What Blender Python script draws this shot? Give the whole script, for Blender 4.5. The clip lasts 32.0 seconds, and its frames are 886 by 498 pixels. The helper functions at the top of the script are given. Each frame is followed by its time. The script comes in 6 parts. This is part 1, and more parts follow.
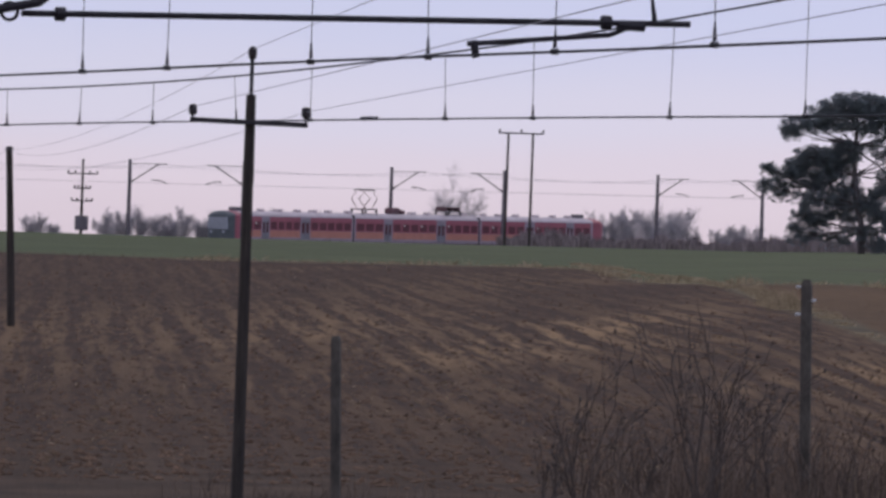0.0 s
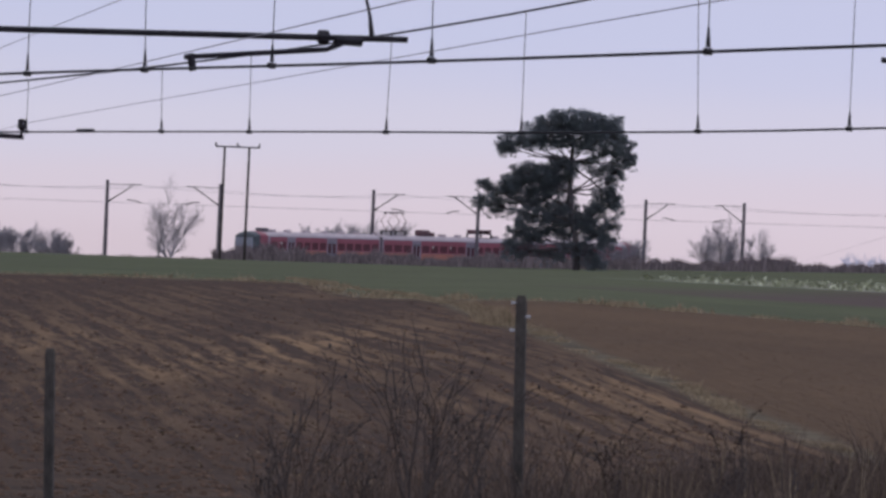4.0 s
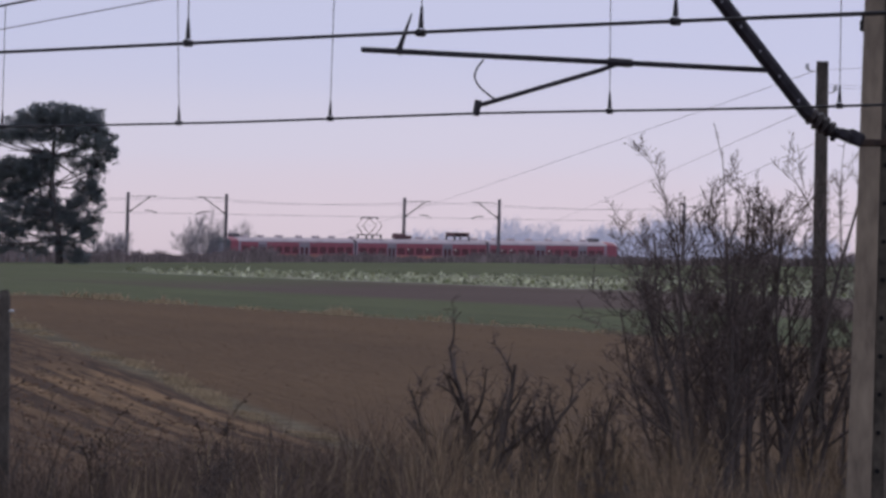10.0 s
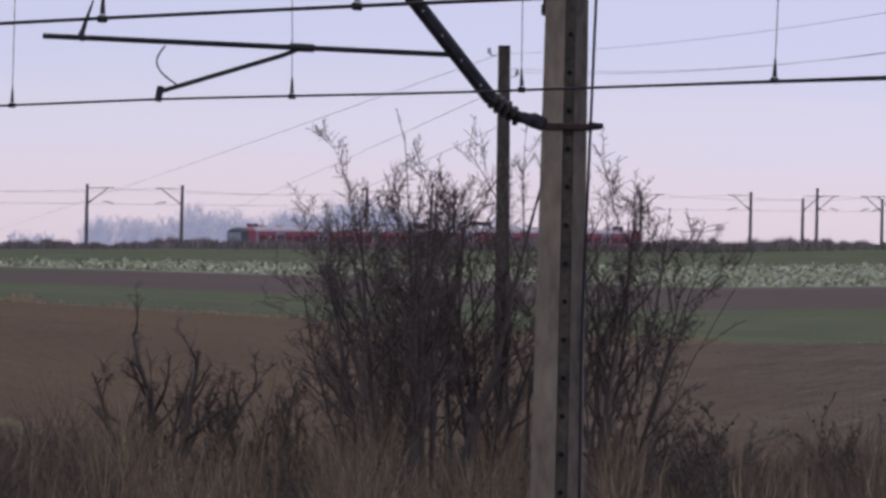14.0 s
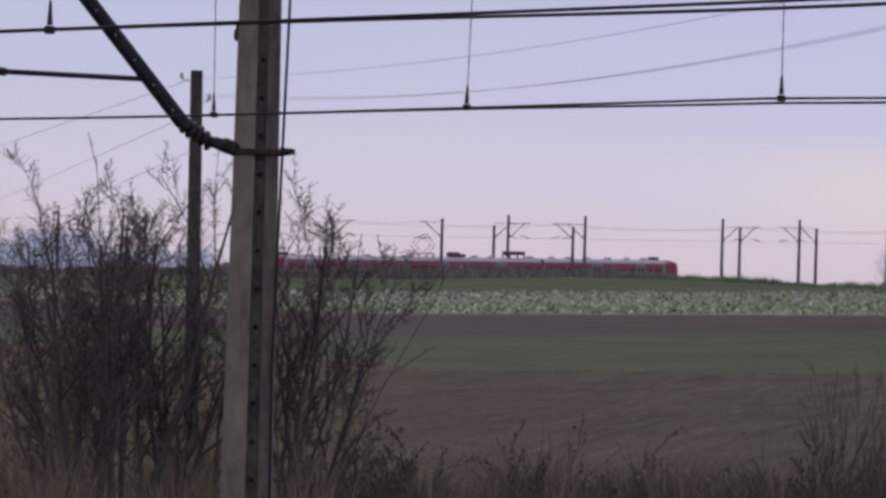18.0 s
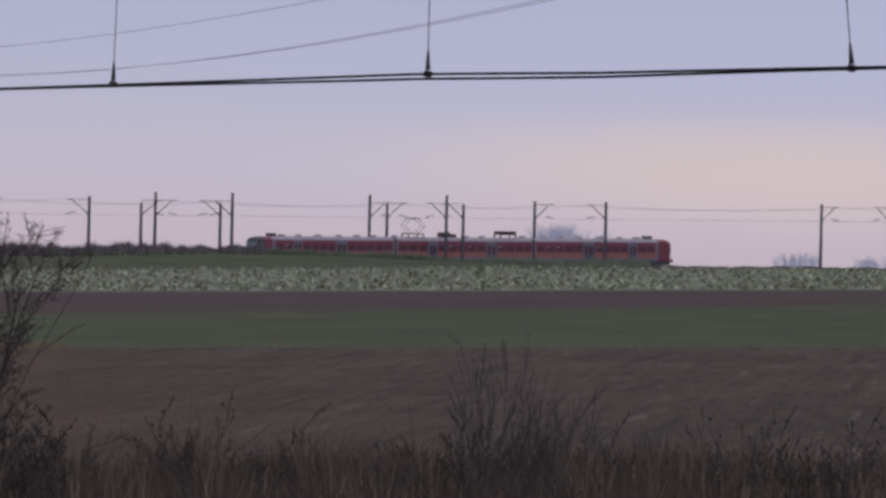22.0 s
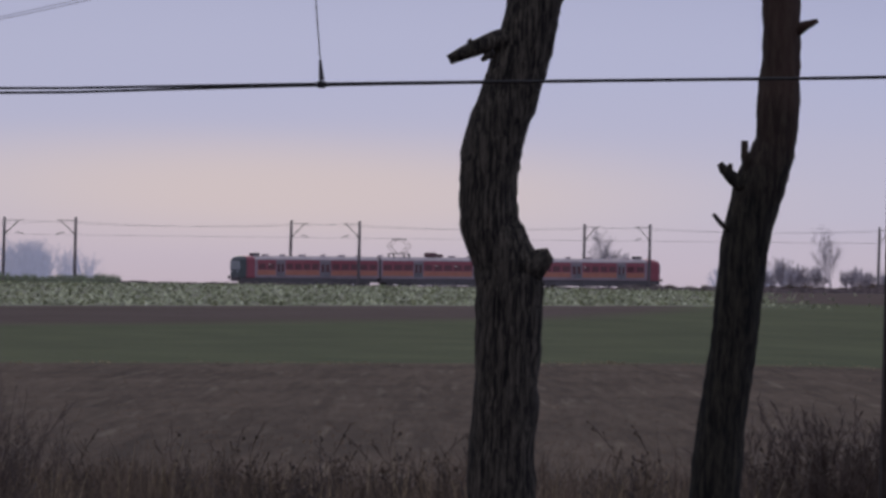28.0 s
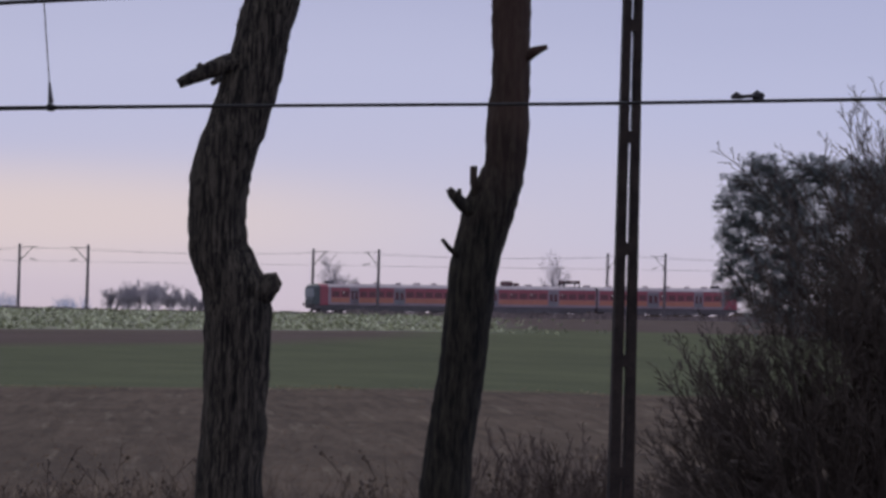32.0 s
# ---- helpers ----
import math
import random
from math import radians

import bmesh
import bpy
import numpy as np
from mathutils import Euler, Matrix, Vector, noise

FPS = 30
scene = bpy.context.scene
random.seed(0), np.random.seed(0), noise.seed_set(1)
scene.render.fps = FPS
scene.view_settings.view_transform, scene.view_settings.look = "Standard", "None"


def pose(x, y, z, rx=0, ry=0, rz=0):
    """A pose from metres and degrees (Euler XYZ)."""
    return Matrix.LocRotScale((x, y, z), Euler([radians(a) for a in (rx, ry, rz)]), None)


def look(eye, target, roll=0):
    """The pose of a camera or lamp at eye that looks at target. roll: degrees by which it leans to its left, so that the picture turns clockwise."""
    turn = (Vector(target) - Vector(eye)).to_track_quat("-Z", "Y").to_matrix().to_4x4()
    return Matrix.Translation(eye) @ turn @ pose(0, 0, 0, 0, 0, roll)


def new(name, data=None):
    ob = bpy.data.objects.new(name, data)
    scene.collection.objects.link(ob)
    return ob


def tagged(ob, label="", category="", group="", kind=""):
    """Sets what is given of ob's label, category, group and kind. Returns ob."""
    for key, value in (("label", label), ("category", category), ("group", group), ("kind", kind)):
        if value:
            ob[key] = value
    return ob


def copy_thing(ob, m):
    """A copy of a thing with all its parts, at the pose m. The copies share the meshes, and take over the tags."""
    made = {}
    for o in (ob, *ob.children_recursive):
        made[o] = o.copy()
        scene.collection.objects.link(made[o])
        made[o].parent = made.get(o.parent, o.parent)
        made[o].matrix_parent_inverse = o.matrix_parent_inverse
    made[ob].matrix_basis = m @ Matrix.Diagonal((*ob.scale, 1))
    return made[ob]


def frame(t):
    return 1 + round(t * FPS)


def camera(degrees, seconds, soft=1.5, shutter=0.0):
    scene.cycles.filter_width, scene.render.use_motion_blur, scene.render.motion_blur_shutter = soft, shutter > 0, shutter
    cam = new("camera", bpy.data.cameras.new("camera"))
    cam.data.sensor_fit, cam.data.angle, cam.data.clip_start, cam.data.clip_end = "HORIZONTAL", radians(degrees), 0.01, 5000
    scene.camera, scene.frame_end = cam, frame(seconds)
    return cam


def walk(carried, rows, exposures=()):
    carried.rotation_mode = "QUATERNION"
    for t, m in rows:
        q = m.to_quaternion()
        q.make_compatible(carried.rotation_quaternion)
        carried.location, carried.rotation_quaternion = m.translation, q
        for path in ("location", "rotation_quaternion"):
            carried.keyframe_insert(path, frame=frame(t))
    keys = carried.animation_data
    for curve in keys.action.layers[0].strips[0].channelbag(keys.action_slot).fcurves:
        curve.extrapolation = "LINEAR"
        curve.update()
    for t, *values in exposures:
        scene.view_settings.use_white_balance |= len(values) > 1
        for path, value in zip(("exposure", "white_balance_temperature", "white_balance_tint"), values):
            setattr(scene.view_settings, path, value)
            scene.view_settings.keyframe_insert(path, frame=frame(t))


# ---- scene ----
EYE = 4.35      # the lens above the near rails
U = 14000.0     # angle units to the radian, for bearings and rises
MID = 3068.0    # the bearing of the y axis
cam = camera(6.41, 32.0, soft=3.0, shutter=0.3)
# seconds, yaw, pitch, roll of the tripod head
PAN = [
    (0, 9.351, 0.001, -1.925),
    (0.5, 9.071, 0.147, -1.875),
    (1, 8.828, 0.124, -1.725),
    (1.5, 8.544, 0.037, -1.705),
    (2, 8.244, 0.035, -1.845),
    (2.5, 7.961, 0.153, -1.944),
    (3, 7.723, 0.308, -2.107),
    (3.5, 7.518, 0.241, -2.297),
    (5.5, 6.430, 0.050, -2.096),
    (6, 6.152, -0.021, -1.746),
    (6.5, 5.871, 0.000, -1.512),
    (7, 5.447, -0.031, -1.504),
    (7.5, 5.119, 0.045, -1.538),
    (8, 4.792, 0.088, -1.705),
    (8.5, 4.523, 0.085, -1.700),
    (9, 4.243, 0.059, -1.556),
    (9.5, 3.973, 0.144, -1.449),
    (10, 3.544, 0.253, -1.604),
    (10.5, 3.252, 0.279, -1.389),
    (11, 3.072, 0.266, -1.495),
    (11.5, 2.772, 0.245, -1.326),
    (12, 2.419, 0.241, -1.265),
    (12.5, 2.136, 0.255, -1.314),
    (13, 1.819, 0.200, -1.190),
    (13.5, 1.485, 0.190, -1.110),
    (15.5, 0.601, 0.327, -1.810),
    (16, 0.354, 0.358, -1.707),
    (16.5, 0.015, 0.350, -1.483),
    (17, -0.360, 0.427, -1.366),
    (17.5, -0.713, 0.402, -1.557),
    (18, -0.989, 0.445, -1.648),
    (18.5, -1.231, 0.501, -1.485),
    (19, -1.489, 0.452, -1.448),
    (19.5, -1.853, 0.388, -1.421),
    (20, -2.261, 0.405, -1.347),
    (20.5, -2.598, 0.429, -1.422),
    (21, -2.897, 0.490, -1.478),
    (21.5, -3.211, 0.505, -1.477),
    (22, -3.541, 0.341, -1.334),
    (22.5, -3.888, 0.286, -1.315),
    (23, -4.298, 0.382, -1.140),
    (23.5, -4.606, 0.430, -1.195),
    (24, -4.923, 0.403, -1.189),
    (24.5, -5.212, 0.417, -1.141),
    (25, -5.394, 0.413, -1.055),
    (25.5, -6.003, 0.447, -1.354),
    (27.5, -6.912, 0.554, -1.539),
    (28, -7.382, 0.548, -1.461),
    (28.5, -7.710, 0.571, -1.659),
    (29, -7.861, 0.682, -1.780),
    (29.5, -8.084, 0.629, -1.725),
    (30, -8.324, 0.721, -1.751),
    (30.5, -8.756, 0.818, -1.709),
    (31, -9.048, 0.747, -1.683),
    (31.5, -9.084, 0.751, -1.729),
    (32, -9.350, 0.780, -1.709),
]
walk(cam, [(t, pose(0, 0, EYE, 90 + pitch, roll, yaw)) for t, yaw, pitch, roll in PAN],
     [(0, -0.02), (1, -0.09), (2, -0.03), (2.5, -0.1), (3, -0.18), (3.5, -0.15), (5.5, 0.02), (7, 0.11), (8, 0.0), (9, 0.01), (10, -0.14), (11, -0.18), (12, -0.10), (13, -0.03), (17, -0.15), (18, -0.25), (19, -0.40), (20, -0.41), (22, -0.52), (23, -0.49), (24, -0.57), (25, -0.53), (28, -0.54), (29, -0.49), (30, -0.43), (32, -0.36)])

# ---- sky and light ----
world = bpy.data.worlds.new("dusk_sky")
scene.world = world
world.use_nodes = True
wn, wl = world.node_tree.nodes, world.node_tree.links
wn.clear()


def wnode(kind, **kw):
    n = wn.new(kind)
    for k, v in kw.items():
        setattr(n, k, v)
    return n


SUN_AZ, SUN_EL = radians(6.25), radians(7.0)
w_out = wnode("ShaderNodeOutputWorld")
w_bg = wnode("ShaderNodeBackground")
w_sky = wnode("ShaderNodeTexSky", sky_type="NISHITA", sun_disc=False, sun_elevation=SUN_EL, sun_rotation=SUN_AZ)
w_co = wnode("ShaderNodeTexCoord")
w_sep = wnode("ShaderNodeSeparateXYZ")
wl.new(w_co.outputs["Generated"], w_sep.inputs[0])
w_ramp = wnode("ShaderNodeValToRGB")
w_ramp.color_ramp.interpolation = "EASE"
for e in range(4):
    w_ramp.color_ramp.elements.new(0.5)
CLOUD = ((0.0, (0.65, 0.57, 0.69)), (0.008, (0.68, 0.62, 0.76)), (0.018, (0.635, 0.64, 0.83)), (0.032, (0.55, 0.60, 0.86)), (0.055, (0.46, 0.51, 0.775)), (1.0, (0.48, 0.51, 0.62)))
for el, (pos, col) in zip(w_ramp.color_ramp.elements, CLOUD):
    el.position, el.color = pos, (*col, 1)
w_map = wnode("ShaderNodeMapping")
w_map.inputs["Scale"].default_value = (9, 9, 60)
w_noise = wnode("ShaderNodeTexNoise")
w_noise.inputs["Scale"].default_value, w_noise.inputs["Detail"].default_value = 1.0, 3.0
wl.new(w_co.outputs["Generated"], w_map.inputs[0])
wl.new(w_map.outputs[0], w_noise.inputs["Vector"])
w_shift = wnode("ShaderNodeMath", operation="MULTIPLY_ADD")
w_shift.inputs[1].default_value, w_shift.inputs[2].default_value = 0.011, -0.0055
wl.new(w_noise.outputs[0], w_shift.inputs[0])
w_add = wnode("ShaderNodeMath", operation="ADD")
wl.new(w_sep.outputs[2], w_add.inputs[0])
wl.new(w_shift.outputs[0], w_add.inputs[1])
wl.new(w_add.outputs[0], w_ramp.inputs[0])
# the afterglow low in the cloud, round the bearing of the sun
w_dot = wnode("ShaderNodeVectorMath", operation="SUBTRACT")
w_dot.inputs[1].default_value = (math.sin(SUN_AZ), math.cos(SUN_AZ), 0.0165)
w_sq = wnode("ShaderNodeVectorMath", operation="MULTIPLY")
w_sq.inputs[1].default_value = (15, 15, 120)
w_len = wnode("ShaderNodeVectorMath", operation="LENGTH")
wl.new(w_co.outputs["Generated"], w_dot.inputs[0])
wl.new(w_dot.outputs[0], w_sq.inputs[0])
wl.new(w_sq.outputs[0], w_len.inputs[0])
w_glow = wnode("ShaderNodeMapRange", interpolation_type="SMOOTHERSTEP")
w_glow.inputs[1].default_value, w_glow.inputs[2].default_value, w_glow.inputs[3].default_value, w_glow.inputs[4].default_value = 0.0, 1.3, 0.74, 0.0
wl.new(w_len.outputs["Value"], w_glow.inputs[0])
w_mix = wnode("ShaderNodeMixRGB")
w_mix.inputs[2].default_value = (0.855, 0.735, 0.725, 1)
wl.new(w_glow.outputs[0], w_mix.inputs[0])
wl.new(w_ramp.outputs[0], w_mix.inputs[1])
w_dim = wnode("ShaderNodeVectorMath", operation="SCALE")
w_dim.inputs["Scale"].default_value = 0.0012
wl.new(w_sky.outputs[0], w_dim.inputs[0])
w_sum = wnode("ShaderNodeVectorMath", operation="ADD")
w_side = wnode("ShaderNodeMapRange", interpolation_type="SMOOTHSTEP")
w_side.inputs[1].default_value, w_side.inputs[2].default_value = -0.22, 0.22
wl.new(w_sep.outputs[0], w_side.inputs[0])
w_tint = wnode("ShaderNodeMixRGB")
w_tint.inputs[1].default_value, w_tint.inputs[2].default_value = (1.02, 1.0, 0.965, 1), (0.985, 1.0, 1.035, 1)
wl.new(w_side.outputs[0], w_tint.inputs[0])
w_mul = wnode("ShaderNodeVectorMath", operation="MULTIPLY")
wl.new(w_mix.outputs[0], w_mul.inputs[0])
wl.new(w_tint.outputs[0], w_mul.inputs[1])
wl.new(w_mul.outputs[0], w_sum.inputs[0])
wl.new(w_dim.outputs[0], w_sum.inputs[1])
wl.new(w_sum.outputs[0], w_bg.inputs[0])
w_bg.inputs[1].default_value = 1.0
wl.new(w_bg.outputs[0], w_out.inputs[0])

sun = new("sun", bpy.data.lights.new("sun", "SUN"))
sun.data.energy, sun.data.angle, sun.data.color = 0.35, radians(20), (1.0, 0.86, 0.74)
sun.matrix_world = look((0, 0, 0), (-math.sin(SUN_AZ), -math.cos(SUN_AZ), -0.35))

# ---- materials ----
MATS = {}


def material(name, base, dark=None, scale=4.0, rough=0.85, metal=0.0, bump=0.0, stretch=(1, 1, 1), coords="Object", island=0.0, fine=6.0, spread=(0.35, 0.65)):
    """A surface with two scales of colour change and a fine relief."""
    if name in MATS:
        return MATS[name]
    m = bpy.data.materials.new(name)
    m.use_nodes = True
    nt = m.node_tree
    b = nt.nodes["Principled BSDF"]
    b.inputs["Roughness"].default_value, b.inputs["Metallic"].default_value = rough, metal
    b.inputs["Specular IOR Level"].default_value = 0.3
    co = nt.nodes.new("ShaderNodeTexCoord")
    mp = nt.nodes.new("ShaderNodeMapping")
    mp.inputs["Scale"].default_value = stretch
    nt.links.new(co.outputs[coords], mp.inputs[0])
    big, small = nt.nodes.new("ShaderNodeTexNoise"), nt.nodes.new("ShaderNodeTexNoise")
    big.inputs["Scale"].default_value, small.inputs["Scale"].default_value = scale, scale * fine
    big.inputs["Detail"].default_value, small.inputs["Detail"].default_value = 5, 4
    for n in (big, small):
        nt.links.new(mp.outputs[0], n.inputs["Vector"])
    mixn = nt.nodes.new("ShaderNodeMix")
    mixn.inputs[0].default_value = 0.4
    nt.links.new(big.outputs[0], mixn.inputs[2])
    nt.links.new(small.outputs[0], mixn.inputs[3])
    ramp = nt.nodes.new("ShaderNodeValToRGB")
    dark = dark or tuple(c * 0.6 for c in base)
    ramp.color_ramp.elements[0].position, ramp.color_ramp.elements[1].position = spread
    ramp.color_ramp.elements[0].color, ramp.color_ramp.elements[1].color = (*dark, 1), (*base, 1)
    nt.links.new(mixn.outputs[0], ramp.inputs[0])
    last = ramp.outputs[0]
    if island:
        geo = nt.nodes.new("ShaderNodeNewGeometry")
        hsv = nt.nodes.new("ShaderNodeHueSaturation")
        rng = nt.nodes.new("ShaderNodeMapRange")
        rng.inputs[3].default_value, rng.inputs[4].default_value = 1 - island, 1 + island
        nt.links.new(geo.outputs["Random Per Island"], rng.inputs[0])
        nt.links.new(rng.outputs[0], hsv.inputs["Value"])
        nt.links.new(last, hsv.inputs["Color"])
        last = hsv.outputs[0]
    nt.links.new(last, b.inputs["Base Color"])
    if bump:
        bp = nt.nodes.new("ShaderNodeBump")
        bp.inputs["Strength"].default_value, bp.inputs["Distance"].default_value = bump, 0.05
        nt.links.new(mixn.outputs[0], bp.inputs["Height"])
        nt.links.new(bp.outputs[0], b.inputs["Normal"])
    MATS[name] = m
    return m


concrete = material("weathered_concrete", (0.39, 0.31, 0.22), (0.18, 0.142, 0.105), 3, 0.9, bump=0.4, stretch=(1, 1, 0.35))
shaded_web_concrete = material("shaded_web_concrete", (0.185, 0.155, 0.118), (0.07, 0.06, 0.048), 4, 0.9, bump=0.4)
# near-black colour for the shade inside holes
hole_dark = material("hole_shade", (0.02, 0.018, 0.017), (0.01, 0.01, 0.01), 5)
steel = material("dull_steel", (0.06, 0.053, 0.058), (0.028, 0.025, 0.028), 8, 0.6, 0.25, 0.1)
rusty = material("rusted_steel", (0.11, 0.07, 0.05), (0.045, 0.033, 0.03), 8, 0.8, 0.2, 0.2)
copper = material("oxidised_wire", (0.055, 0.052, 0.055), (0.03, 0.028, 0.03), 10, 0.6, 0.5)
thin_wire = material("grey_line_wire", (0.45, 0.43, 0.46), (0.38, 0.36, 0.39), 10, 0.6, 0.3)
porcelain = material("brown_porcelain", (0.05, 0.035, 0.03), (0.025, 0.02, 0.02), 10, 0.3)
white_porcelain = material("white_porcelain", (0.75, 0.74, 0.72), (0.6, 0.58, 0.56), 10, 0.3)
old_wood = material("weathered_pole_wood", (0.085, 0.068, 0.055), (0.03, 0.025, 0.022), 3, 0.9, bump=0.5, stretch=(6, 6, 0.5))
bark = material("cracked_bark", (0.20, 0.165, 0.128), (0.012, 0.010, 0.009), 11.0, 0.95, bump=1.0, stretch=(3.4, 3.4, 0.3), spread=(0.42, 0.72), fine=3.0)
red_bark = material("reddish_pine_bark", (0.085, 0.072, 0.05), (0.009, 0.0078, 0.007), 10, 0.9, bump=0.9, stretch=(2.6, 2.6, 0.34), spread=(0.42, 0.72), fine=3.0)
pine_bark = material("grey_pine_bark", (0.18, 0.15, 0.145), (0.10, 0.083, 0.08), 3, 0.9)
# rust red of the roof equipment, paled to imitate haze
hazed_red = material("haze_paled_red_steel", (0.23, 0.125, 0.135), (0.13, 0.075, 0.08), 3, 0.8)
twig_mat = material("bare_twig_bark", (0.19, 0.142, 0.122), (0.09, 0.067, 0.059), 3, 0.9, island=0.35)
dark_twig = material("dark_twig_bark", (0.15, 0.118, 0.10), (0.075, 0.059, 0.05), 3, 0.9, island=0.3)
pale_twig = material("grey_twig_bark", (0.19, 0.155, 0.135), (0.09, 0.073, 0.065), 3, 0.9, island=0.35)
# needles lifted to a pale grey-green, haze put into their colour
needle = material("pine_needles", (0.34, 0.365, 0.375), (0.25, 0.27, 0.28), 1.2, 0.8, island=0.4)
dry_grass = material("dry_grass", (0.36, 0.262, 0.17), (0.15, 0.107, 0.07), 0.5, 0.9, island=0.55)
pale_grass = material("bleached_grass", (0.50, 0.39, 0.25), (0.25, 0.19, 0.115), 0.5, 0.9, island=0.4)
# twig colour lightened to stand in for distance haze
far_twig = material("haze_paled_twigs", (0.46, 0.42, 0.44), (0.33, 0.30, 0.315), 0.8, 0.9, island=0.3)
# pale blue colour and a faint emission stand in for haze over the horizon trees
haze_glow_twig = material("haze_glow_horizon_twigs", (0.48, 0.46, 0.55), (0.38, 0.37, 0.45), 0.05, 0.95, island=0.15)
haze_glow_twig.node_tree.nodes["Principled BSDF"].inputs["Emission Color"].default_value = (0.36, 0.37, 0.50, 1)
haze_glow_twig.node_tree.nodes["Principled BSDF"].inputs["Emission Strength"].default_value = 0.45
# a paler copy of the far twigs, its colour imitating thicker haze
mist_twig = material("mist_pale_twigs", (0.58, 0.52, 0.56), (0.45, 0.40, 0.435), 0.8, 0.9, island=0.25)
# darker tone of the mast's right flange
flange_dark_concrete = material("flange_dark_concrete", (0.27, 0.22, 0.17), (0.10, 0.085, 0.07), 4, 0.9, bump=0.4, stretch=(1, 1, 0.3))
post_concrete = material("mossy_dark_concrete", (0.15, 0.128, 0.105), (0.06, 0.052, 0.043), 5, 0.95, bump=0.5, stretch=(1, 1, 0.4))
dark_rust = material("dark_rusted_channel", (0.065, 0.047, 0.04), (0.025, 0.02, 0.018), 7, 0.85, 0.2, 0.2)
brown_weed = material("dead_brown_weed", (0.215, 0.158, 0.122), (0.088, 0.065, 0.052), 0.4, 0.9, island=0.5)
# mauve-pale weed colour imitates haze in front of the far railway
crest_weed = material("haze_paled_crest_weed", (0.33, 0.26, 0.25), (0.19, 0.15, 0.145), 0.4, 0.9, island=0.4)
pale_crop = material("pale_cut_leaves", (0.66, 0.65, 0.45), (0.24, 0.26, 0.13), 0.3, 0.8, island=0.5)
pale_green = material("pale_green_stalks", (0.33, 0.36, 0.25), (0.22, 0.24, 0.16), 0.2, 0.85, island=0.3)
green_blade = material("winter_wheat", (0.20, 0.235, 0.145), (0.125, 0.15, 0.088), 0.2, 0.85, island=0.3)
ballast = material("ballast", (0.20, 0.18, 0.17), (0.10, 0.09, 0.085), 2, 0.95)
rail_mat = material("rail_steel", (0.16, 0.12, 0.10), (0.09, 0.065, 0.055), 3, 0.5, 0.6)
car_door = material("pale_grey_door_paint", (0.52, 0.51, 0.55), (0.44, 0.43, 0.46), 1.5, 0.5)
car_grey = material("light_grey_paint", (0.48, 0.37, 0.41), (0.39, 0.29, 0.33), 1.5, 0.5)
car_roof = material("sooty_grey_roof", (0.72, 0.60, 0.60), (0.55, 0.45, 0.455), 0.9, 0.7)
# red and orange are washed out, with the haze over the train mixed in
car_red = material("dark_red_paint", (0.47, 0.135, 0.165), (0.39, 0.105, 0.135), 1.2, 0.45)
car_orange = material("orange_paint", (0.66, 0.275, 0.20), (0.56, 0.225, 0.165), 1.2, 0.45)
car_dark = material("dark_green_grey_paint", (0.15, 0.158, 0.162), (0.10, 0.108, 0.112), 2, 0.4)
# far mast concrete, lighter than the near masts to imitate haze
far_concrete = material("grey_brown_concrete", (0.23, 0.195, 0.205), (0.15, 0.126, 0.135), 3, 0.9)
gangway_rubber = material("dusty_black_rubber", (0.10, 0.075, 0.08), (0.05, 0.04, 0.042), 3, 0.85)
# grimy dark paint, raised to mid grey in place of haze
under_dark = material("grimy_hazed_underframe", (0.235, 0.205, 0.215), (0.155, 0.135, 0.142), 3, 0.9)


def glass(name, tint, rough=0.08):
    m = material(name, tint, tuple(c * 0.8 for c in tint), 2, rough)
    m.node_tree.nodes["Principled BSDF"].inputs["Specular IOR Level"].default_value = 0.4
    return m


# window tint lightened so that the glass looks seen through haze
car_glass = glass("dark_window_glass", (0.20, 0.075, 0.09))
cab_glass = glass("cab_windscreen", (0.46, 0.46, 0.50))
soil_lump = material("soil_clod", (0.205, 0.125, 0.08), (0.10, 0.06, 0.038), 0.6, 0.95, island=0.35)


def upper_bark(m, lower, upper, colour):
    """Scaly orange bark on the upper part of a pine trunk, between two heights."""
    nt = m.node_tree
    b = nt.nodes["Principled BSDF"]
    was = b.inputs["Base Color"].links[0].from_socket
    co, sp = nt.nodes.new("ShaderNodeTexCoord"), nt.nodes.new("ShaderNodeSeparateXYZ")
    nt.links.new(co.outputs["Object"], sp.inputs[0])
    nz = nt.nodes.new("ShaderNodeTexNoise")
    nz.inputs["Scale"].default_value = 2.2
    nt.links.new(co.outputs["Object"], nz.inputs["Vector"])
    hgt = nt.nodes.new("ShaderNodeMath")
    hgt.operation = "MULTIPLY_ADD"
    hgt.inputs[1].default_value = 2.4
    nt.links.new(nz.outputs[0], hgt.inputs[0])
    nt.links.new(sp.outputs[2], hgt.inputs[2])
    rng = nt.nodes.new("ShaderNodeMapRange")
    rng.inputs[1].default_value, rng.inputs[2].default_value = lower + 1.2, upper + 1.2
    rng.inputs[4].default_value = 0.45
    nt.links.new(hgt.outputs[0], rng.inputs[0])
    mx = nt.nodes.new("ShaderNodeMixRGB")
    mx.inputs[2].default_value = (*colour, 1)
    nt.links.new(rng.outputs[0], mx.inputs[0])
    nt.links.new(was, mx.inputs[1])
    nt.links.new(mx.outputs[0], b.inputs["Base Color"])


upper_bark(red_bark, 4.6, 6.2, (0.135, 0.074, 0.056))


